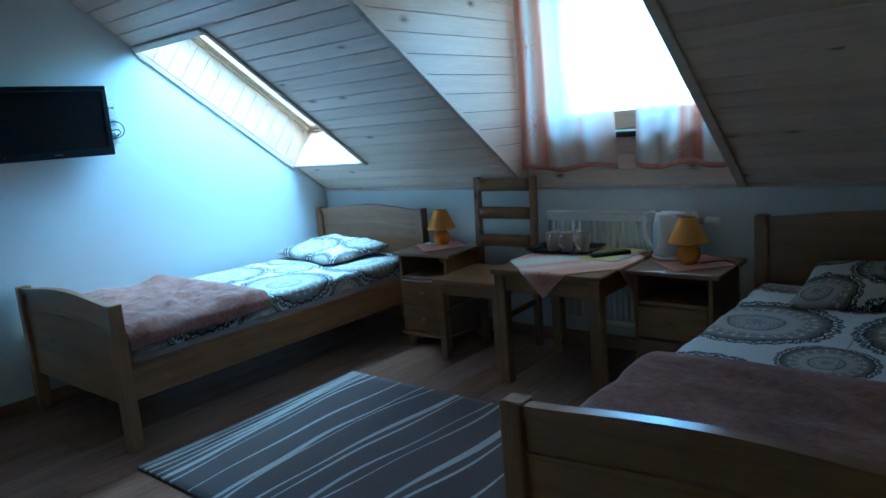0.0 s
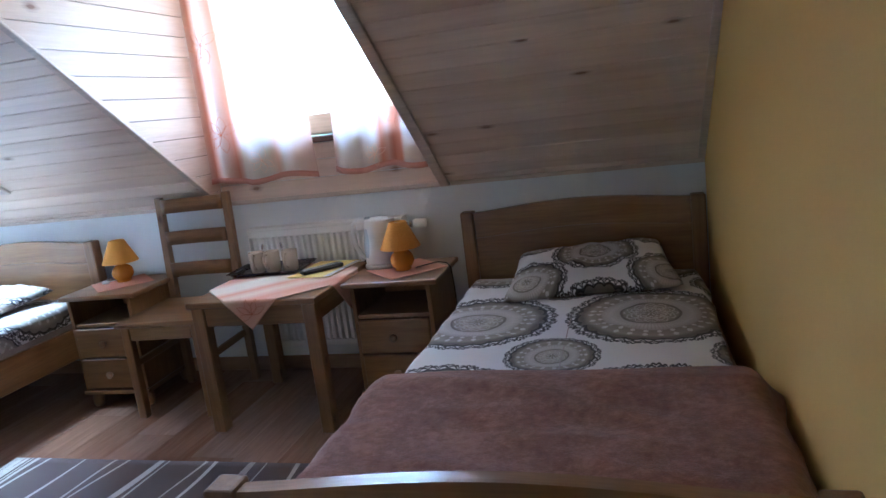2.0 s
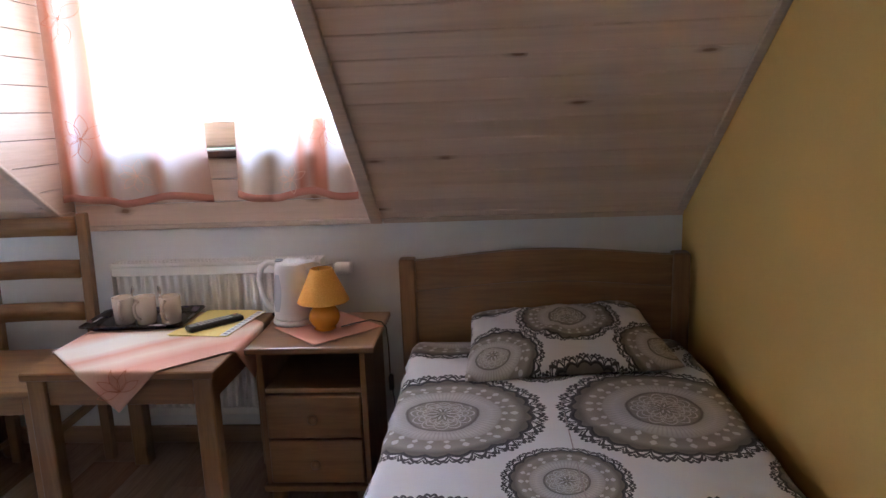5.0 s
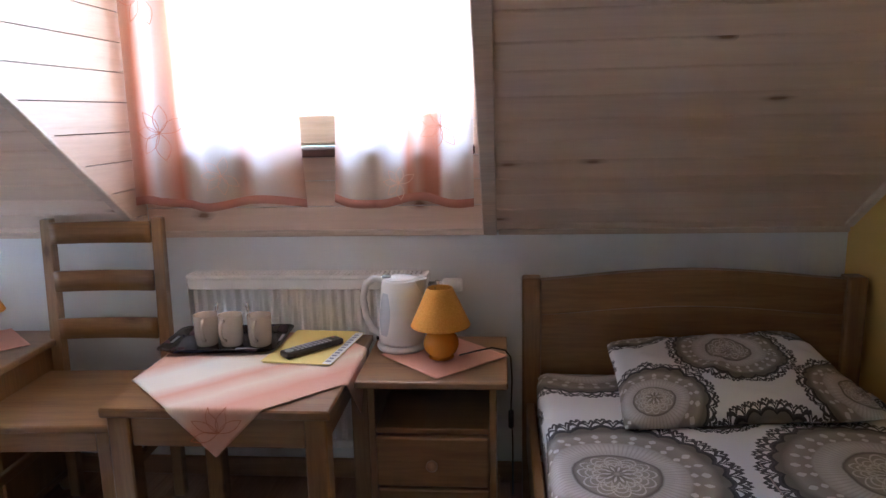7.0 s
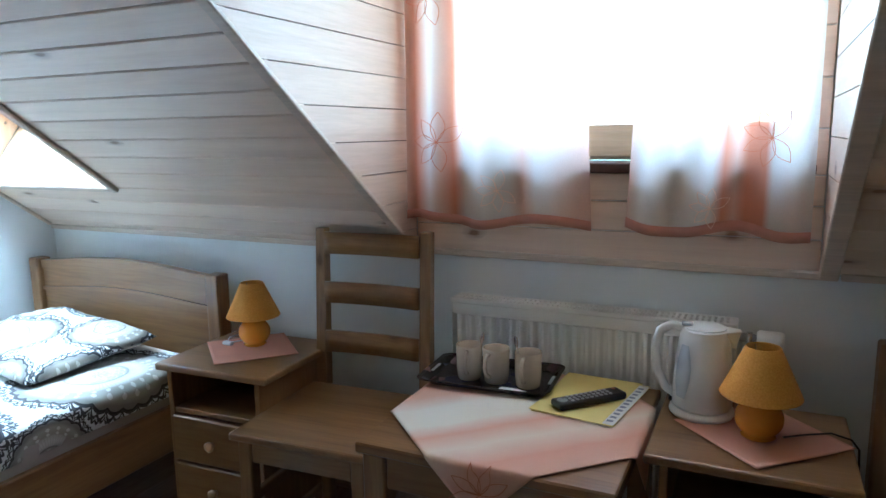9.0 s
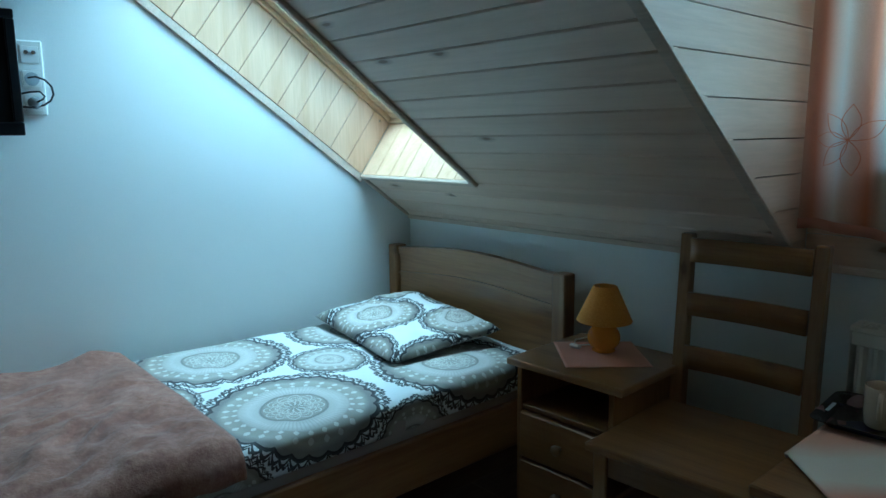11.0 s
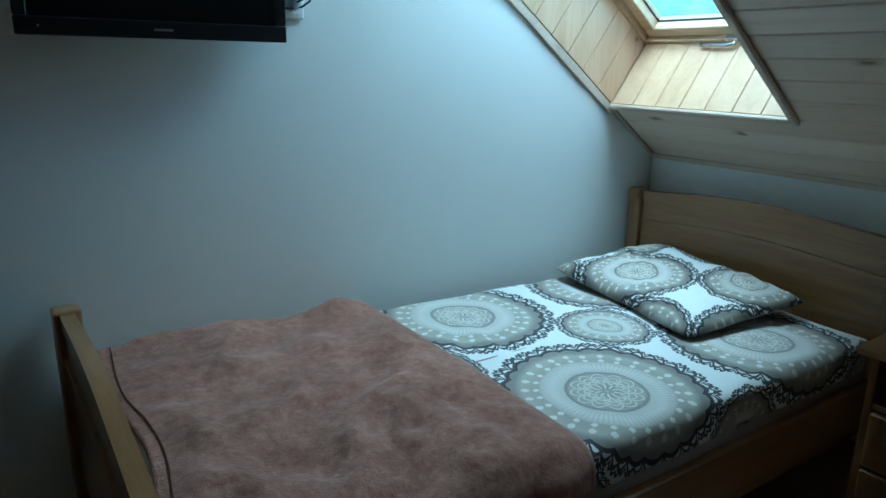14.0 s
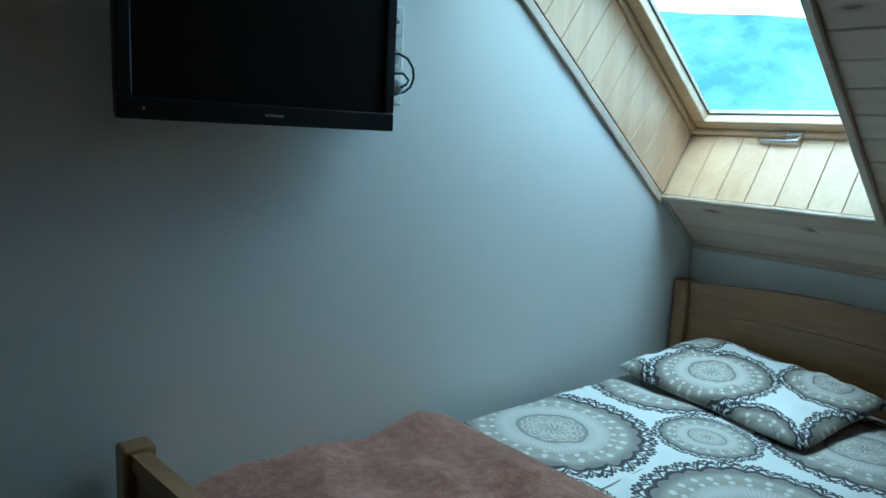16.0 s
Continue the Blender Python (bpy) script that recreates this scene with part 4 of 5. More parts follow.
def table():
    t = base_empty("small_table", pose(2.183, -0.42, 0), "small low pine table with square legs", "table")
    hw, hd, top = 0.283, 0.29, 0.560
    part("tabletop", box((-hw, -hd, top - 0.024), (hw, hd, top), 0.004), PINE_X, t)
    a = 0.055
    for sx in (-1, 1):
        for sy in (-1, 1):
            x, y = sx * (hw - 0.012 - a / 2), sy * (hd - 0.012 - a / 2)
            part("leg", box((x - a / 2, y - a / 2, 0), (x + a / 2, y + a / 2, top - 0.0245), 0.004), PINE_Z, t)
    for y in (-hd + 0.022, hd - 0.042):
        part("apron", box((-hw + 0.068, y, top - 0.105), (hw - 0.068, y + 0.02, top - 0.0245), 0.002), PINE_X, t)
    for x in (-hw + 0.022, hw - 0.042):
        part("apron", box((x, -hd + 0.068, top - 0.105), (x + 0.02, hd - 0.068, top - 0.0245), 0.002), PINE_Y, t)
    return t


table()


def chair():
    """Ladder-back chair; front at -y."""
    c = base_empty("chair", pose(1.625, -0.36, 0, 0, 0, 3), "pine ladder-back chair with three slats and wooden seat", "chair")
    part("seat", box((-0.205, -0.225, 0.428), (0.205, 0.195, 0.450), 0.007, seg=2), PINE_X, c)
    for x in (-0.19, 0.15):
        part("front_leg", box((x, -0.205, 0), (x + 0.04, -0.165, 0.4275), 0.004), PINE_Z, c)
    for x in (-0.195, 0.160):
        bm = add_prism(bmesh.new(), [(0.196, 0), (0.234, 0), (0.236, 0.45), (0.258, 0.936), (0.226, 0.936), (0.198, 0.45)], x, x + 0.034, lambda p, q, a: (a, p, q))
        bmesh.ops.bevel(bm, geom=list(bm.edges), offset=0.003, segments=1, affect="EDGES")
        part("back_post", bm, PINE_Z, c)
    for z0, z1, y in ((0.551, 0.617, 0.214), (0.706, 0.771, 0.222), (0.859, 0.926, 0.230)):
        bm = sheet(14, 1, lambda u, v: (-0.1605 + 0.320 * u, y + 0.012 * math.sin(math.pi * u), z0 + (z1 - z0) * v))
        thicken(part("slat", bm, PINE_X, c), 0.016)
    for x in (-0.182, 0.158):
        part("side_apron", box((x, -0.164, 0.365), (x + 0.022, 0.195, 0.4275), 0.002), PINE_Y, c)
        part("side_stretcher", box((x, -0.164, 0.235), (x + 0.02, 0.195, 0.265), 0.003), PINE_Y, c)
    part("front_apron", box((-0.149, -0.200, 0.365), (0.149, -0.180, 0.4275), 0.002), PINE_X, c)
    part("back_apron", box((-0.159, 0.198, 0.365), (0.159, 0.216, 0.4275), 0.002), PINE_X, c)
    return c


chair()

# ---------- radiator ----------
def radiator():
    r = base_empty("radiator", pose(1.855, -0.095, 0.15), "white ribbed panel radiator on the knee wall", "radiator")
    W, H, D = 0.782, 0.592, 0.075
    n = 24
    prof = []
    pitch = (W - 0.03) / n
    for k in range(n):
        x = 0.015 + k * pitch
        prof += [(x + pitch * q / 8, 0.013 * (0.5 + 0.5 * math.tanh(2.2 * math.cos(2 * math.pi * q / 8)))) for q in range(8)]
    prof += [(W - 0.015, 0.013), (W - 0.015, 0.019), (0.015, 0.019)]
    part("front_panel", add_prism(bmesh.new(), prof, 0.03, H - 0.048, lambda p, q, a: (p, q, a)), WHITE_ENAMEL, r)
    part("upper_band", box((0.004, 0.002, H - 0.048), (W - 0.004, 0.016, H - 0.012), 0.004), WHITE_ENAMEL, r)
    part("lower_band", box((0.004, 0.002, 0.0), (W - 0.004, 0.016, 0.03), 0.004), WHITE_ENAMEL, r)
    part("back_panel", box((0.01, D - 0.014, 0.0), (W - 0.01, D, H - 0.02), 0.003), WHITE_ENAMEL, r)
    for x0 in (0.0, W - 0.003):
        part("side_cover", box((x0, 0.004, 0.0), (x0 + 0.003, D, H - 0.012)), WHITE_ENAMEL, r)
    bm = bmesh.new()
    add_box(bm, (0, 0, H - 0.012), (W, 0.012, H), 0.002)
    add_box(bm, (0, D - 0.008, H - 0.012), (W, D, H), 0.002)
    add_box(bm, (0.0, 0.0125, H - 0.012), (0.010, D - 0.0085, H))
    add_box(bm, (W - 0.010, 0.0125, H - 0.012), (W, D - 0.0085, H))
    for k in range(52):
        x = 0.0135 + k * (W - 0.03) / 51
        add_box(bm, (x - 0.0035, 0.0125, H - 0.010), (x + 0.0035, D - 0.0085, H - 0.002))
    add_box(bm, (0.0105, 0.037, H - 0.009), (W - 0.0105, 0.041, H - 0.0015))
    part("grille", bm, WHITE_ENAMEL, r)
    # dark filler block standing in for the shade between the panels
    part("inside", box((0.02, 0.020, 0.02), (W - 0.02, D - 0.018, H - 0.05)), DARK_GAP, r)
    v = part("valve", lathe([(0.011, 0), (0.011, 0.02), (0.016, 0.022), (0.016, 0.035), (0.010, 0.037), (0.010, 0.045)], 14), STEEL, r, "steel valve body", smooth=True, m=pose(W, 0.035, H - 0.04, 0, 90, 0))
    part("thermostat_knob", lathe([(0.017, 0), (0.022, 0.006), (0.022, 0.052), (0.019, 0.062), (0.0, 0.063)], 18), WHITE_PLASTIC, v, smooth=True, m=pose(0, 0, 0.045))
    part("pipe", add_tube(bmesh.new(), [(W + 0.02, 0.04, H - 0.04), (W + 0.022, 0.045, 0.3), (W + 0.022, 0.045, -0.145)], 0.008), WHITE_ENAMEL, r, smooth=True)
    for x in (0.12, W - 0.12):
        part("bracket", box((x, D, 0.05), (x + 0.03, 0.093, 0.5)), WHITE_ENAMEL, r)
    return r


radiator()

# ---------- curtains ----------
def flower(parent, cx, cz, y, size, material, tilt=0.0):
    """Stitched six-petalled flower outline."""
    petals = (20, 75, 118, 165, 215, 265)
    for a in petals:
        a0 = radians(a + tilt)
        tip = Vector((cx + size * math.cos(a0), y(cx + size * math.cos(a0)), cz + size * math.sin(a0)))
        root = Vector((cx, y(cx), cz))
        bm = bmesh.new()
        for s in (-1, 1):
            side = Vector((-math.sin(a0), 0, math.cos(a0))) * size * 0.22 * s
            pts = []
            for q in arc(root, tip, side, 10):
                q.y = y(q.x)
                pts.append(q)
            add_tube(bm, pts, 0.0009, 4)
        part("stitched_petal", bm, material, parent, "rust-coloured stitched outline")


def curtain(x_top0, x_top1, x_low0, x_low1, seed, label, voile):
    y_base, z0, z1, folds, amp = -0.077, 0.968, 2.05, 3.3, 0.020

    def fold_y(u, v):
        return y_base + amp * (0.35 + 0.65 * (1 - v)) * math.sin(2 * math.pi * folds * u * (1 + 0.1 * math.sin(seed + 3 * u)) + seed) + 0.006 * noise.noise(Vector((u * 7, v * 3, seed)))

    def place(u, v):
        x = (x_low0 + (x_low1 - x_low0) * u) * (1 - v) + (x_top0 + (x_top1 - x_top0) * u) * v
        z = z0 + (z1 - z0) * v + (1 - v) * (0.012 * math.sin(2 * math.pi * 1.5 * u + seed) - 0.006)
        return (x, fold_y(u, v), z)
    ob = thing("curtain", sheet(120, 40, place), voile, label, "curtain", "pair of curtains")
    hem = part("hem", sheet(120, 2, lambda u, v: Vector(place(u, 0.024 * v)) + Vector((0, -0.0025, -0.001))), HEM, ob, "salmon hem")
    thicken(hem, 0.0015)

    def front(u_of_x):
        return lambda x: fold_y(min(max(u_of_x(x), 0), 1), 0.25) - 0.012
    y_of = front(lambda x: (x - x_low0) / (x_low1 - x_low0))
    return ob, y_of


cur_w, y_w = curtain(1.712, 2.212, 1.703, 2.260, 0.6, "peach and cream striped voile curtain with stitched flowers", VOILE_W)
flower(cur_w, 1.82, 1.195, y_w, 0.085, EMBROIDERY, 12)
flower(cur_w, 1.80, 1.60, y_w, 0.085, EMBROIDERY, 20)
flower(cur_w, 2.00, 1.06, y_w, 0.06, PALE_THREAD, 60)
cur_e, y_e = curtain(2.405, 2.785, 2.350, 2.785, 2.2, "peach and cream striped voile curtain with stitched flowers", VOILE_E)
flower(cur_e, 2.69, 1.20, y_e, 0.07, EMBROIDERY, 40)
flower(cur_e, 2.56, 1.03, y_e, 0.05, PALE_THREAD, 10)
rod = thing("curtain_rod", add_tube(bmesh.new(), [(D0, -0.072, 2.06), (D1, -0.072, 2.06)], 0.010, 12), PINE_X, "round pine curtain rod across the dormer", "curtain rod", smooth=True)

# ---------- on the table ----------
TT = 0.560


def tablecloth():
    cx, cy, half = 2.19, -0.41, 0.42
    x0, x1, yf, yb = 1.900 - 0.003, 2.466 + 0.003, -0.710 - 0.003, -0.130 + 0.003

    def place(u, v):
        p, q = u - 0.5, v - 0.5
        x, y = cx + (p - q) * half, cy + (p + q) * half
        z = TT + 0.003
        out = 0.0
        if x < x0:
            z, x, out = z - (x0 - x), x0 - 0.003, 1
        if x > x1:
            z, x, out = z - (x - x1), x1 + 0.003 + 0.02 * (x - x1), 1
        if y < yf:
            z, y, out = z - (yf - y), yf - 0.003 - 0.03 * (yf - y), 1
        if y > yb:
            z, y, out = z - (y - yb), yb + 0.003, 1
        if not out:
            z += 0.0012 * (1 + noise.noise(Vector((x * 14, y * 14, 0))))
        return (x, y, z)
    ob = thicken(thing("tablecloth", sheet(70, 70, place), CLOTH, "peach and cream striped cloth laid cornerwise over the table", "tablecloth"), 0.0015, 1.0)
    for (px, pz), s in (((2.20, 0.508), 0.06),):
        for a in (35, 75, 110, 150, 200):
            tip = Vector((px + s * 1.2 * math.cos(radians(a)), 0, pz + s * math.sin(radians(a))))
            bm = bmesh.new()
            for side in (-1, 1):
                off = Vector((-math.sin(radians(a)), 0, math.cos(radians(a)))) * 0.012 * side
                pts = []
                for q in arc((px, 0, pz), tip, off, 8):
                    over = q.z - TT
                    pts.append(Vector((q.x, yf - 0.0085 - 0.02 * max(0, TT - q.z), q.z)) if over < 0 else Vector((q.x, yf + over, TT + 0.008)))
                add_tube(bm, pts, 0.0009, 4)
            part("stitched_petal", bm, EMBROIDERY, ob, "rust-coloured stitched outline")
    return ob


tablecloth()


def small_cloth(cx, cy, half, turn, label, z):
    c, s = math.cos(radians(turn)), math.sin(radians(turn))

    def place(u, v):
        p, q = (u - 0.5) * 2 * half, (v - 0.5) * 2 * half
        return (cx + p * c - q * s, cy + p * s + q * c, z + 0.0022 + 0.001 * noise.noise(Vector((p * 20, q * 20, cx))))
    return thicken(thing("doily_cloth", sheet(24, 24, place), SMALL_CLOTH, label, "cloth", "small cloths on the nightstands"), 0.0012, 1.0)


small_cloth(2.702, -0.305, 0.130, 44, "small salmon cloth laid cornerwise on the nightstand", 0.553)
small_cloth(1.225, -0.245, 0.125, 48, "small salmon cloth laid cornerwise on the nightstand", 0.553)


def tray():
    m = pose(2.04, -0.235, TT + 0.0065, 0, 0, 4)
    bm = bmesh.new()
    def ring(hx, hy, z, n=8, r=0.03):
        pts = []
        for sx, sy, a0 in ((1, 1, 0), (-1, 1, 90), (-1, -1, 180), (1, -1, 270)):
            for k in range(n + 1):
                a = radians(a0 + 90 * k / n)
                pts.append(bm.verts.new((sx * (hx - r) + r * math.cos(a), sy * (hy - r) + r * math.sin(a), z)))
        return pts
    rs = [ring(0.155, 0.095, 0.0), ring(0.172, 0.112, 0.015), ring(0.180, 0.120, 0.017), ring(0.180, 0.120, 0.0145), ring(0.172, 0.112, 0.0125)]
    rs2 = [ring(0.155, 0.095, 0.003), ring(0.170, 0.110, 0.016), ring(0.180, 0.120, 0.0185)]
    for seq in (rs[:3], rs2):
        for p, q in zip(seq, seq[1:]):
            for i in range(len(p)):
                bm.faces.new((p[i], p[(i + 1) % len(p)], q[(i + 1) % len(p)], q[i]))
    bm.faces.new(rs[0][::-1]), bm.faces.new(rs2[0])
    for i in range(len(rs[2])):
        j = (i + 1) % len(rs[2])
        bm.faces.new((rs[2][i], rs[2][j], rs2[2][j], rs2[2][i]))
    for extra in rs[3:]:
        bmesh.ops.delete(bm, geom=extra, context="VERTS")
    t = thing("serving_tray", bm, TRAY, "dark printed serving tray with rounded corners on the table", "tray", m=m)
    for sx in (-1, 1):
        part("handle_slot", box((sx * 0.1625 - 0.004, -0.03, 0.0105), (sx * 0.1625 + 0.004, 0.03, 0.0118), m=pose(0, 0, 0.002)), GREY_PLASTIC, t, "pale handle slot")
    return t


tray()


def mug(x, turn):
    m = pose(x, -0.262, TT + 0.0098, 0, 0, turn)
    b = thing("mug", lathe([(0.0, 0.0), (0.028, 0.0), (0.031, 0.004), (0.034, 0.03), (0.0355, 0.091), (0.0350, 0.094), (0.0325, 0.093), (0.031, 0.03), (0.027, 0.008), (0.0, 0.007)], 30), CERAMIC, "cream ceramic mug standing on the tray", "mug", "mugs on the tray", smooth=True, m=m)
    pts = [(0.0, -0.032, 0.083), (0.0, -0.047, 0.084), (0.0, -0.057, 0.074), (0.0, -0.059, 0.055), (0.0, -0.053, 0.036), (0.0, -0.042, 0.025), (0.0, -0.031, 0.022)]
    part("handle", add_tube(bmesh.new(), pts, 0.0052, 10), CERAMIC, b, smooth=True)
    return b


for x, a in ((1.985, 12), (2.062, -10), (2.150, 0)):
    mug(x, a)
for x, lean in ((2.002, 18), (2.135, -16)):
    bm = add_tube(bmesh.new(), [(0, 0, 0), (0, 0, 0.108)], 0.0022, 8)
    bmesh.ops.transform(bm, matrix=pose(0, 0, 0.108, 0, 0, 0) @ Matrix.Diagonal((0.006, 0.0025, 0.016, 1)), verts=bmesh.ops.create_uvsphere(bm, u_segments=10, v_segments=8, radius=1)["verts"])
    thing("teaspoon", bm, STEEL, "steel teaspoon standing in a mug", "spoon", "teaspoons in the mugs", smooth=True, m=pose(x, -0.262, TT + 0.018, 0, lean * 0.6, 0))
# wrapped sweet or sachet on the tray
bm = sheet(12, 6, lambda u, v: ((u - 0.5) * 0.07, (v - 0.5) * 0.025 * (1 - 0.6 * abs(u - 0.5)), 0.004 * math.sin(math.pi * u) * math.sin(math.pi * v) + 0.001))
thicken(thing("sugar_sachet", bm, WHITE_PAPER, "white paper sachet lying on the tray", "sachet", m=pose(2.125, -0.315, TT + 0.0115, 0, 0, -6)), 0.0012, 1.0)

# leaflet and remote control
leaf = thing("leaflet", box((-0.10, -0.145, 0), (0.10, 0.145, 0.0025), m=pose(0, 0, 0, 0, 0, -3)), YELLOW_PAPER, "yellow paper leaflet under the remote control", "leaflet", m=pose(2.312, -0.268, TT + 0.0068))
part("page", box((-0.095, -0.150, 0.0026), (0.112, 0.135, 0.0040), m=pose(0, 0, 0, 0, 0, -8)), YELLOW_PAPER, leaf)
part("white_strip", box((0.086, -0.145, 0.0042), (0.112, 0.130, 0.0048), m=pose(0, 0, 0, 0, 0, -8)), WHITE_PAPER, leaf, "white printed margin")
for k in range(11):
    part("print_bar", box((0.090, -0.13 + k * 0.023, 0.0050), (0.104, -0.119 + k * 0.023, 0.0053), m=pose(0, 0, 0, 0, 0, -8)), INK, leaf)


def remote():
    r = thing("remote_control", box((-0.095, -0.024, 0), (0.095, 0.024, 0.018), 0.006, seg=3), BLACK_PLASTIC, "black remote control lying on the yellow leaflet", "remote control", smooth=False, m=pose(2.322, -0.315, TT + 0.0125, 0, 0, 48))
    for i in range(9):
        for j in range(3):
            part("button", lathe([(0.0045, 0), (0.0045, 0.0012), (0.0035, 0.002)], 10), PALE_KEYS, r, m=pose(-0.055 + i * 0.0135, -0.013 + j * 0.013, 0.018))
    part("power_button", lathe([(0.005, 0), (0.0045, 0.002)], 10), HEM, r, "small red button", m=pose(0.078, 0.010, 0.018))
    part("navigation_ring", lathe([(0.013, 0), (0.013, 0.0012), (0.007, 0.0016), (0.007, 0.0004), (0.0, 0.0004)], 18), GREY_PLASTIC, r, m=pose(-0.076, 0, 0.018))
    return r


remote()

# ---------- on the nightstands ----------
def table_lamp(x, y, z, label, turn=0):
    l = base_empty("table_lamp", pose(x, y, z, 0, 0, turn), label, "table lamp", "pair of table lamps")
    prof = [(0.0, 0.0), (0.030, 0.0), (0.036, 0.004)]
    prof += [(0.050 * math.cos(radians(a)), 0.044 + 0.044 * math.sin(radians(a))) for a in range(-55, 66, 10)]
    prof += [(0.016, 0.088), (0.014, 0.098), (0.0, 0.099)]
    part("base", lathe(prof, 36), ORANGE_GLAZE, l, "round glazed orange base", smooth=True)
    part("socket", lathe([(0.013, 0.098), (0.013, 0.135), (0.010, 0.14), (0.0, 0.14)], 16), WHITE_PLASTIC, l)
    part("bulb", lathe([(0.009, 0.14), (0.018, 0.157), (0.020, 0.170), (0.012, 0.186), (0.0, 0.190)], 18), WHITE_ENAMEL, l, smooth=True)
    sh = part("shade", lathe([(0.082, 0.098), (0.0835, 0.096), (0.0845, 0.098), (0.036, 0.204), (0.034, 0.205), (0.0335, 0.203), (0.082, 0.098)], 48), SHADE, l, "conical orange fabric shade")
    bm = bmesh.new()
    for k in range(3):
        a = 2 * math.pi * k / 3
        add_tube(bm, [(0.012 * math.cos(a), 0.012 * math.sin(a), 0.135), (0.033 * math.cos(a), 0.033 * math.sin(a), 0.200)], 0.0012, 6)
    part("shade_carrier", bm, STEEL, sh)
    return l


lamp_e = table_lamp(2.697, -0.327, 0.5565, "small orange table lamp with cone shade, unlit")
lamp_w = copy_thing(lamp_e, pose(1.215, -0.215, 0.5565, 0, 0, 40))
cord = [(2.747, -0.318, 0.560), (2.79, -0.30, 0.566), (2.84, -0.285, 0.572), (2.878, -0.29, 0.566), (2.893, -0.295, 0.548), (2.897, -0.29, 0.48), (2.894, -0.27, 0.38), (2.899, -0.24, 0.27), (2.90, -0.20, 0.15), (2.90, -0.15, 0.03), (2.90, -0.10, 0.006)]
cable = thing("lamp_cord", add_tube(bmesh.new(), cord, 0.0024, 8), BLACK_PLASTIC, "black lamp cord hanging behind the nightstand", "cord", smooth=True)
part("cord_switch", box((2.886, -0.262, 0.31), (2.902, -0.240, 0.365), 0.004), BLACK_PLASTIC, cable)
cord2 = [(1.20, -0.165, 0.560), (1.165, -0.20, 0.563), (1.135, -0.256, 0.563), (1.095, -0.20, 0.562), (1.11, -0.075, 0.561), (1.115, -0.055, 0.52), (1.115, -0.05, 0.3)]
cable2 = thing("lamp_cord", add_tube(bmesh.new(), cord2, 0.0024, 8), WHITE_PLASTIC, "white lamp cord behind the nightstand", "cord", smooth=True)
part("cord_switch", box((1.120, -0.265, 0.5575), (1.158, -0.247, 0.570), 0.004, ), WHITE_PLASTIC, cable2, "white rocker switch")


def kettle():
    k = base_empty("electric_kettle", pose(2.572, -0.235, 0.5565, 0, 0, 8), "white plastic electric kettle on its base", "kettle")
    part("power_base", lathe([(0.0, 0), (0.070, 0), (0.074, 0.006), (0.072, 0.016), (0.058, 0.018), (0.0, 0.018)], 32), WHITE_PLASTIC, k, smooth=True)
    body = part("body", lathe([(0.0, 0.019), (0.064, 0.019), (0.068, 0.028), (0.066, 0.09), (0.058, 0.17), (0.053, 0.205), (0.050, 0.209), (0.0, 0.209)], 36), WHITE_PLASTIC, k, smooth=True)
    bm = add_prism(bmesh.new(), [(0.035, 0.012), (0.068, 0.004), (0.068, -0.004), (0.035, -0.012)], 0.165, 0.207, lambda p, q, a: (p + 0.010 * (a - 0.165) / 0.042, q * (1.0 + 1.6 * (a - 0.165) / 0.042), a))
    part("spout", bm, WHITE_PLASTIC, body)
    part("lid", lathe([(0.048, 0.2095), (0.046, 0.212), (0.030, 0.2145), (0.0, 0.215)], 30), WHITE_PLASTIC, k, smooth=True)
    part("lid_button", box((-0.052, -0.012, 0.2125), (-0.026, 0.012, 0.220), 0.003), GREY_PLASTIC, k, "grey lid catch")
    pts = [(-0.046, 0, 0.204), (-0.075, 0, 0.212), (-0.100, 0, 0.196), (-0.109, 0, 0.155), (-0.103, 0, 0.10), (-0.085, 0, 0.060), (-0.062, 0, 0.042)]
    smooth_pts = []
    for a, c in zip(pts, pts[1:]):
        smooth_pts += [Vector(a).lerp(Vector(c), q / 3) for q in range(3)]
    smooth_pts.append(Vector(pts[-1]))
    part("handle", add_tube(bmesh.new(), smooth_pts, 0.0105, 12), WHITE_PLASTIC, k, smooth=True)

    def gauge(u, v):
        z = 0.050 + 0.125 * v
        rad = (0.068 - 0.002 * (z - 0.028) / 0.062 if z < 0.09 else 0.066 - 0.1 * (z - 0.09)) + 0.0018
        a = radians(-138 + 40 * (u - 0.5) * (0.35 + 0.65 * math.sin(math.pi * (0.08 + 0.84 * v))))
        return (rad * math.cos(a), rad * math.sin(a), z)
    bm = sheet(10, 14, gauge)
    part("water_gauge", bm, GAUGE, body, "pale grey-blue water level window")
    part("switch", box((-0.075, -0.010, 0.026), (-0.063, 0.010, 0.036), 0.002), BLACK_PLASTIC, k)
    return k


kettle()

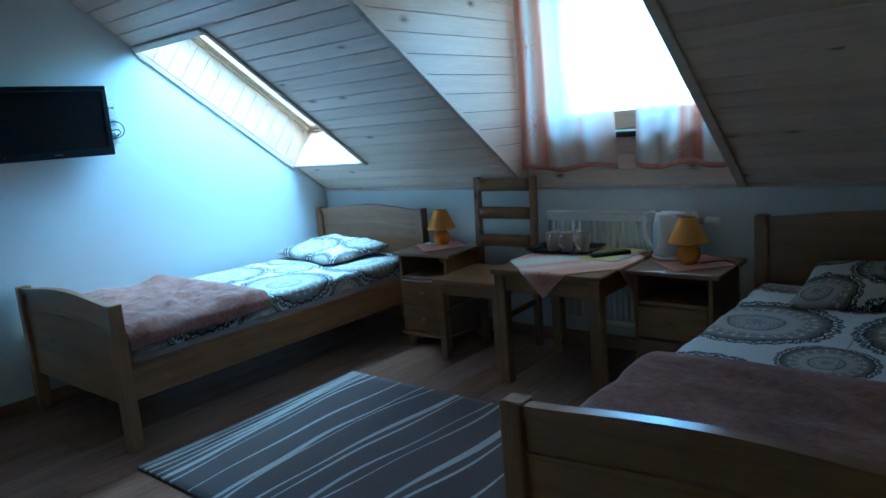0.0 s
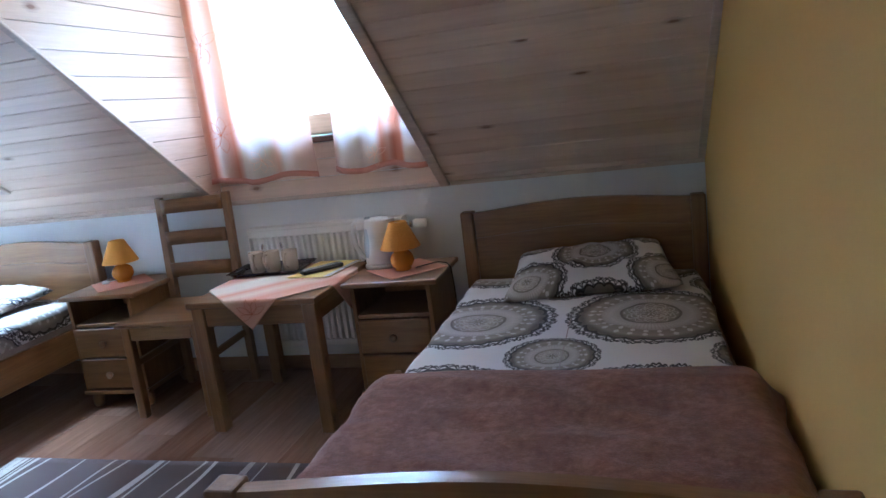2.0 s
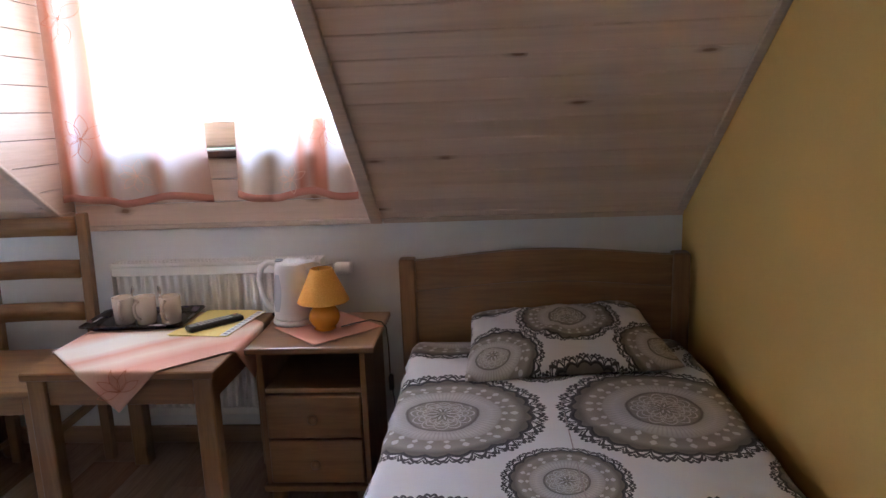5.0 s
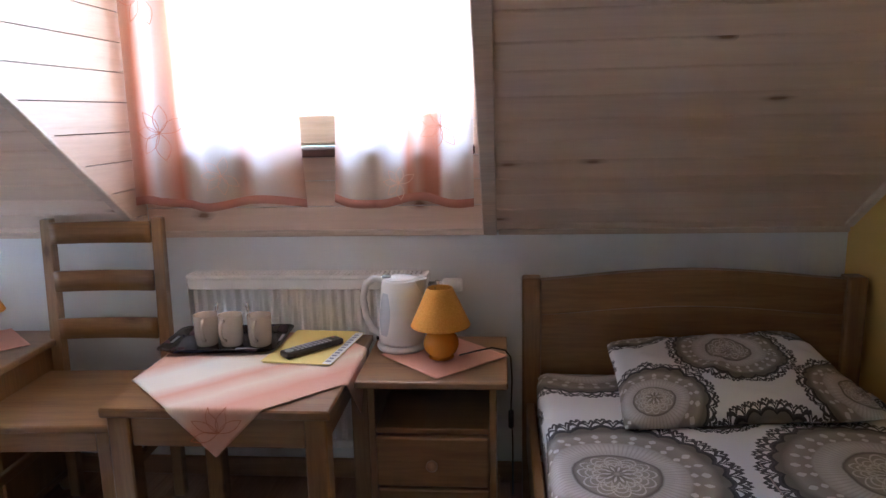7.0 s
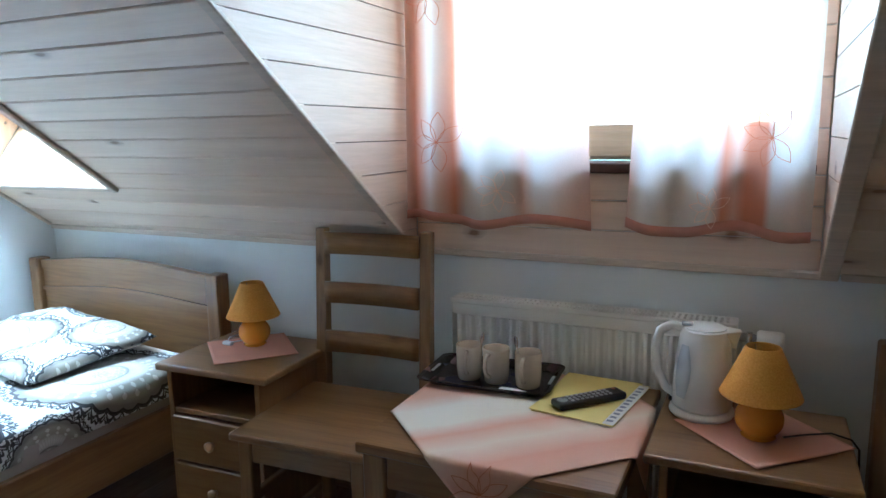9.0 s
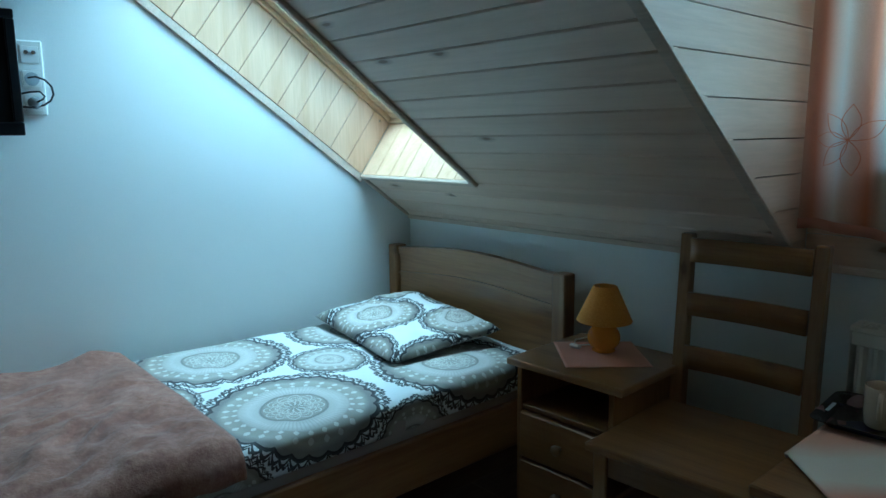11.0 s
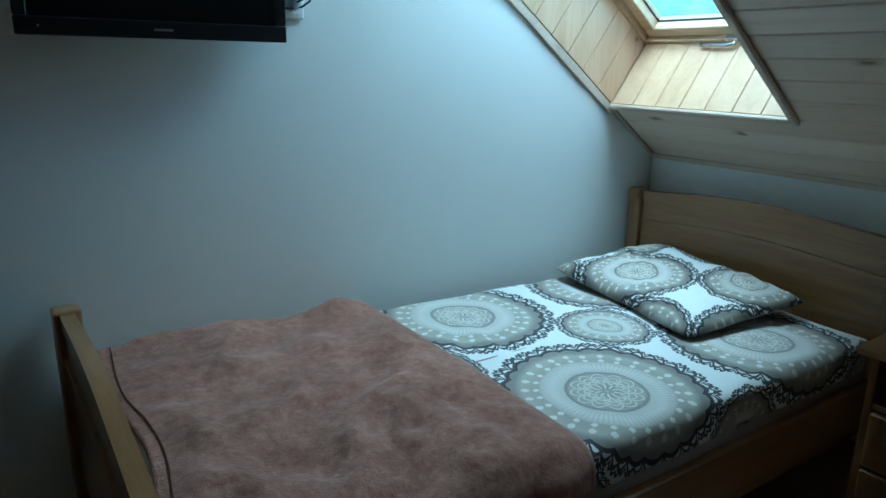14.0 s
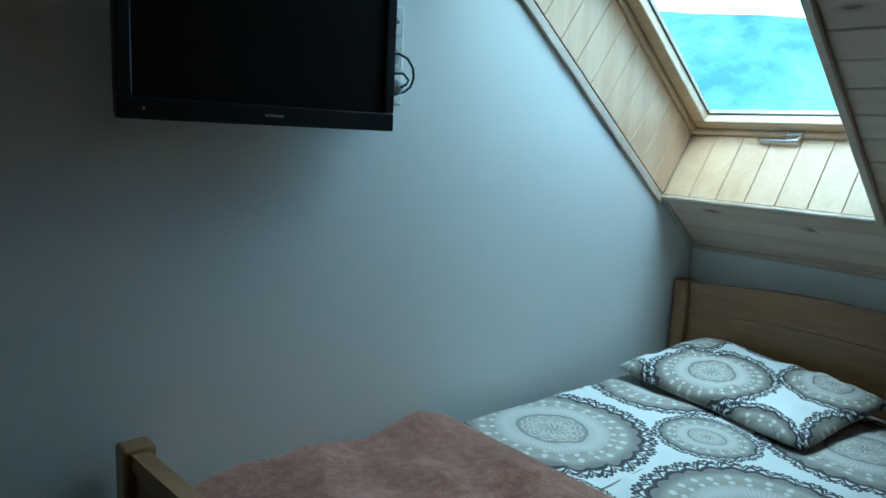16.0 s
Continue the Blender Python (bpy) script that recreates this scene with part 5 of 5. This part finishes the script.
# ---------- wall television ----------
def television():
    t = base_empty("television", pose(0.05, -1.787, 1.232), "black flat-screen television on a wall bracket, switched off", "television")
    W, H = 0.572, 0.356
    part("housing", box((0.0, -W / 2 + 0.004, 0.004), (0.024, W / 2 - 0.004, H - 0.004), 0.006), BLACK_PLASTIC, t)
    bm = bmesh.new()
    b = 0.026
    for lo, hi in (((0.0245, -W / 2, 0), (0.040, W / 2, b + 0.012)), ((0.0245, -W / 2, H - b), (0.040, W / 2, H)), ((0.0245, -W / 2, b + 0.0125), (0.040, -W / 2 + b, H - b - 0.0005)), ((0.0245, W / 2 - b, b + 0.0125), (0.040, W / 2, H - b - 0.0005))):
        add_box(bm, lo, hi, 0.003)
    bez = part("bezel", bm, TV_BEZEL, t)
    part("screen", box((0.0245, -W / 2 + b, b + 0.012), (0.034, W / 2 - b, H - b)), TV_GLASS, t)
    part("logo_bar", box((0.0402, -0.02, 0.016), (0.0408, 0.02, 0.021)), RUBBER, bez, "small grey badge")
    part("indicator", box((0.0402, -0.245, 0.017), (0.0410, -0.241, 0.021)), HEM, bez, "tiny red standby light")
    part("bracket_plate", box((-0.0495, -0.06, 0.08), (-0.040, 0.06, 0.28)), BLACK_PLASTIC, t)
    part("bracket_arm", box((-0.0395, -0.03, 0.14), (-0.0005, 0.03, 0.22)), BLACK_PLASTIC, t)
    return t


television()


def wall_sockets():
    s = base_empty("socket_panel", pose(0.0, -1.455, 1.292), "white wall socket panel with plugs beside the television", "socket")
    part("plate", box((0.0005, -0.036, 0.0), (0.010, 0.036, 0.222), 0.004), WHITE_PLASTIC, s)
    for z in (0.037, 0.108, 0.180):
        part("socket_insert", box((0.0102, -0.026, z - 0.026), (0.0125, 0.026, z + 0.026), 0.002), WHITE_PLASTIC, s)
    part("socket_well", lathe([(0.020, 0), (0.020, 0.001), (0.017, 0.0012), (0.0, 0.0012)], 24), GREY_PLASTIC, s, m=pose(0.0126, 0, 0.108, 0, 90, 0))
    part("aerial_jack", lathe([(0.006, 0), (0.006, 0.004), (0.003, 0.0045)], 12), STEEL, s, m=pose(0.0126, -0.010, 0.186, 0, 90, 0))
    part("aerial_jack", lathe([(0.006, 0), (0.006, 0.004), (0.003, 0.0045)], 12), STEEL, s, m=pose(0.0126, 0.010, 0.186, 0, 90, 0))
    return s


wall_sockets()
plug = thing("power_plug", lathe([(0.018, 0), (0.019, 0.012), (0.013, 0.030), (0.006, 0.036)], 20), GREY_PLASTIC, "grey plug in the wall socket", "plug", smooth=True, m=pose(0.0126, -1.455, 1.330, 0, 90, 0))
bm = add_tube(bmesh.new(), [(0.03, -1.470, 1.402), (0.032, -1.45, 1.406), (0.032, -1.425, 1.398), (0.032, -1.408, 1.378), (0.032, -1.405, 1.355), (0.034, -1.415, 1.335), (0.036, -1.435, 1.322), (0.04, -1.47, 1.315), (0.04, -1.51, 1.318)], 0.003, 8)
thing("aerial_cable", bm, BLACK_PLASTIC, "black looped cable between socket and television", "cable", smooth=True)
bm = add_tube(bmesh.new(), [(0.048, -1.455, 1.330), (0.05, -1.44, 1.338), (0.048, -1.432, 1.348), (0.045, -1.445, 1.362), (0.042, -1.47, 1.36), (0.04, -1.51, 1.35)], 0.0028, 8)
thing("power_cable", bm, BLACK_PLASTIC, "black power cable of the television", "cable", smooth=True)

# ---------- floor planks ----------
plank_w, plank_l = 0.193, 1.28
plank_mesh = {}
row = 0
x = 0.0
while x < ROOM_X - 0.001:
    x1 = min(x + plank_w, ROOM_X)
    y = ((row * 0.43) % 1.0) * plank_l
    while y > BACK_Y:
        a, c = min(y, 0.0), max(y - plank_l, BACK_Y)
        if a - c > 0.02:
            key = (round(a - c, 3), round(x1 - x, 3))
            if key not in plank_mesh:
                plank_mesh[key] = finish("plank", box((0.0004, -(a - c) + 0.0004, -0.0115), (x1 - x - 0.0004, -0.0004, 0.0), 0.0012), FLOOR_WOOD)
            ob = new("plank", plank_mesh[key])
            ob.location = (x, a, 0)
            ob.parent = floor_ob
        y -= plank_l
    x, row = x1, row + 1
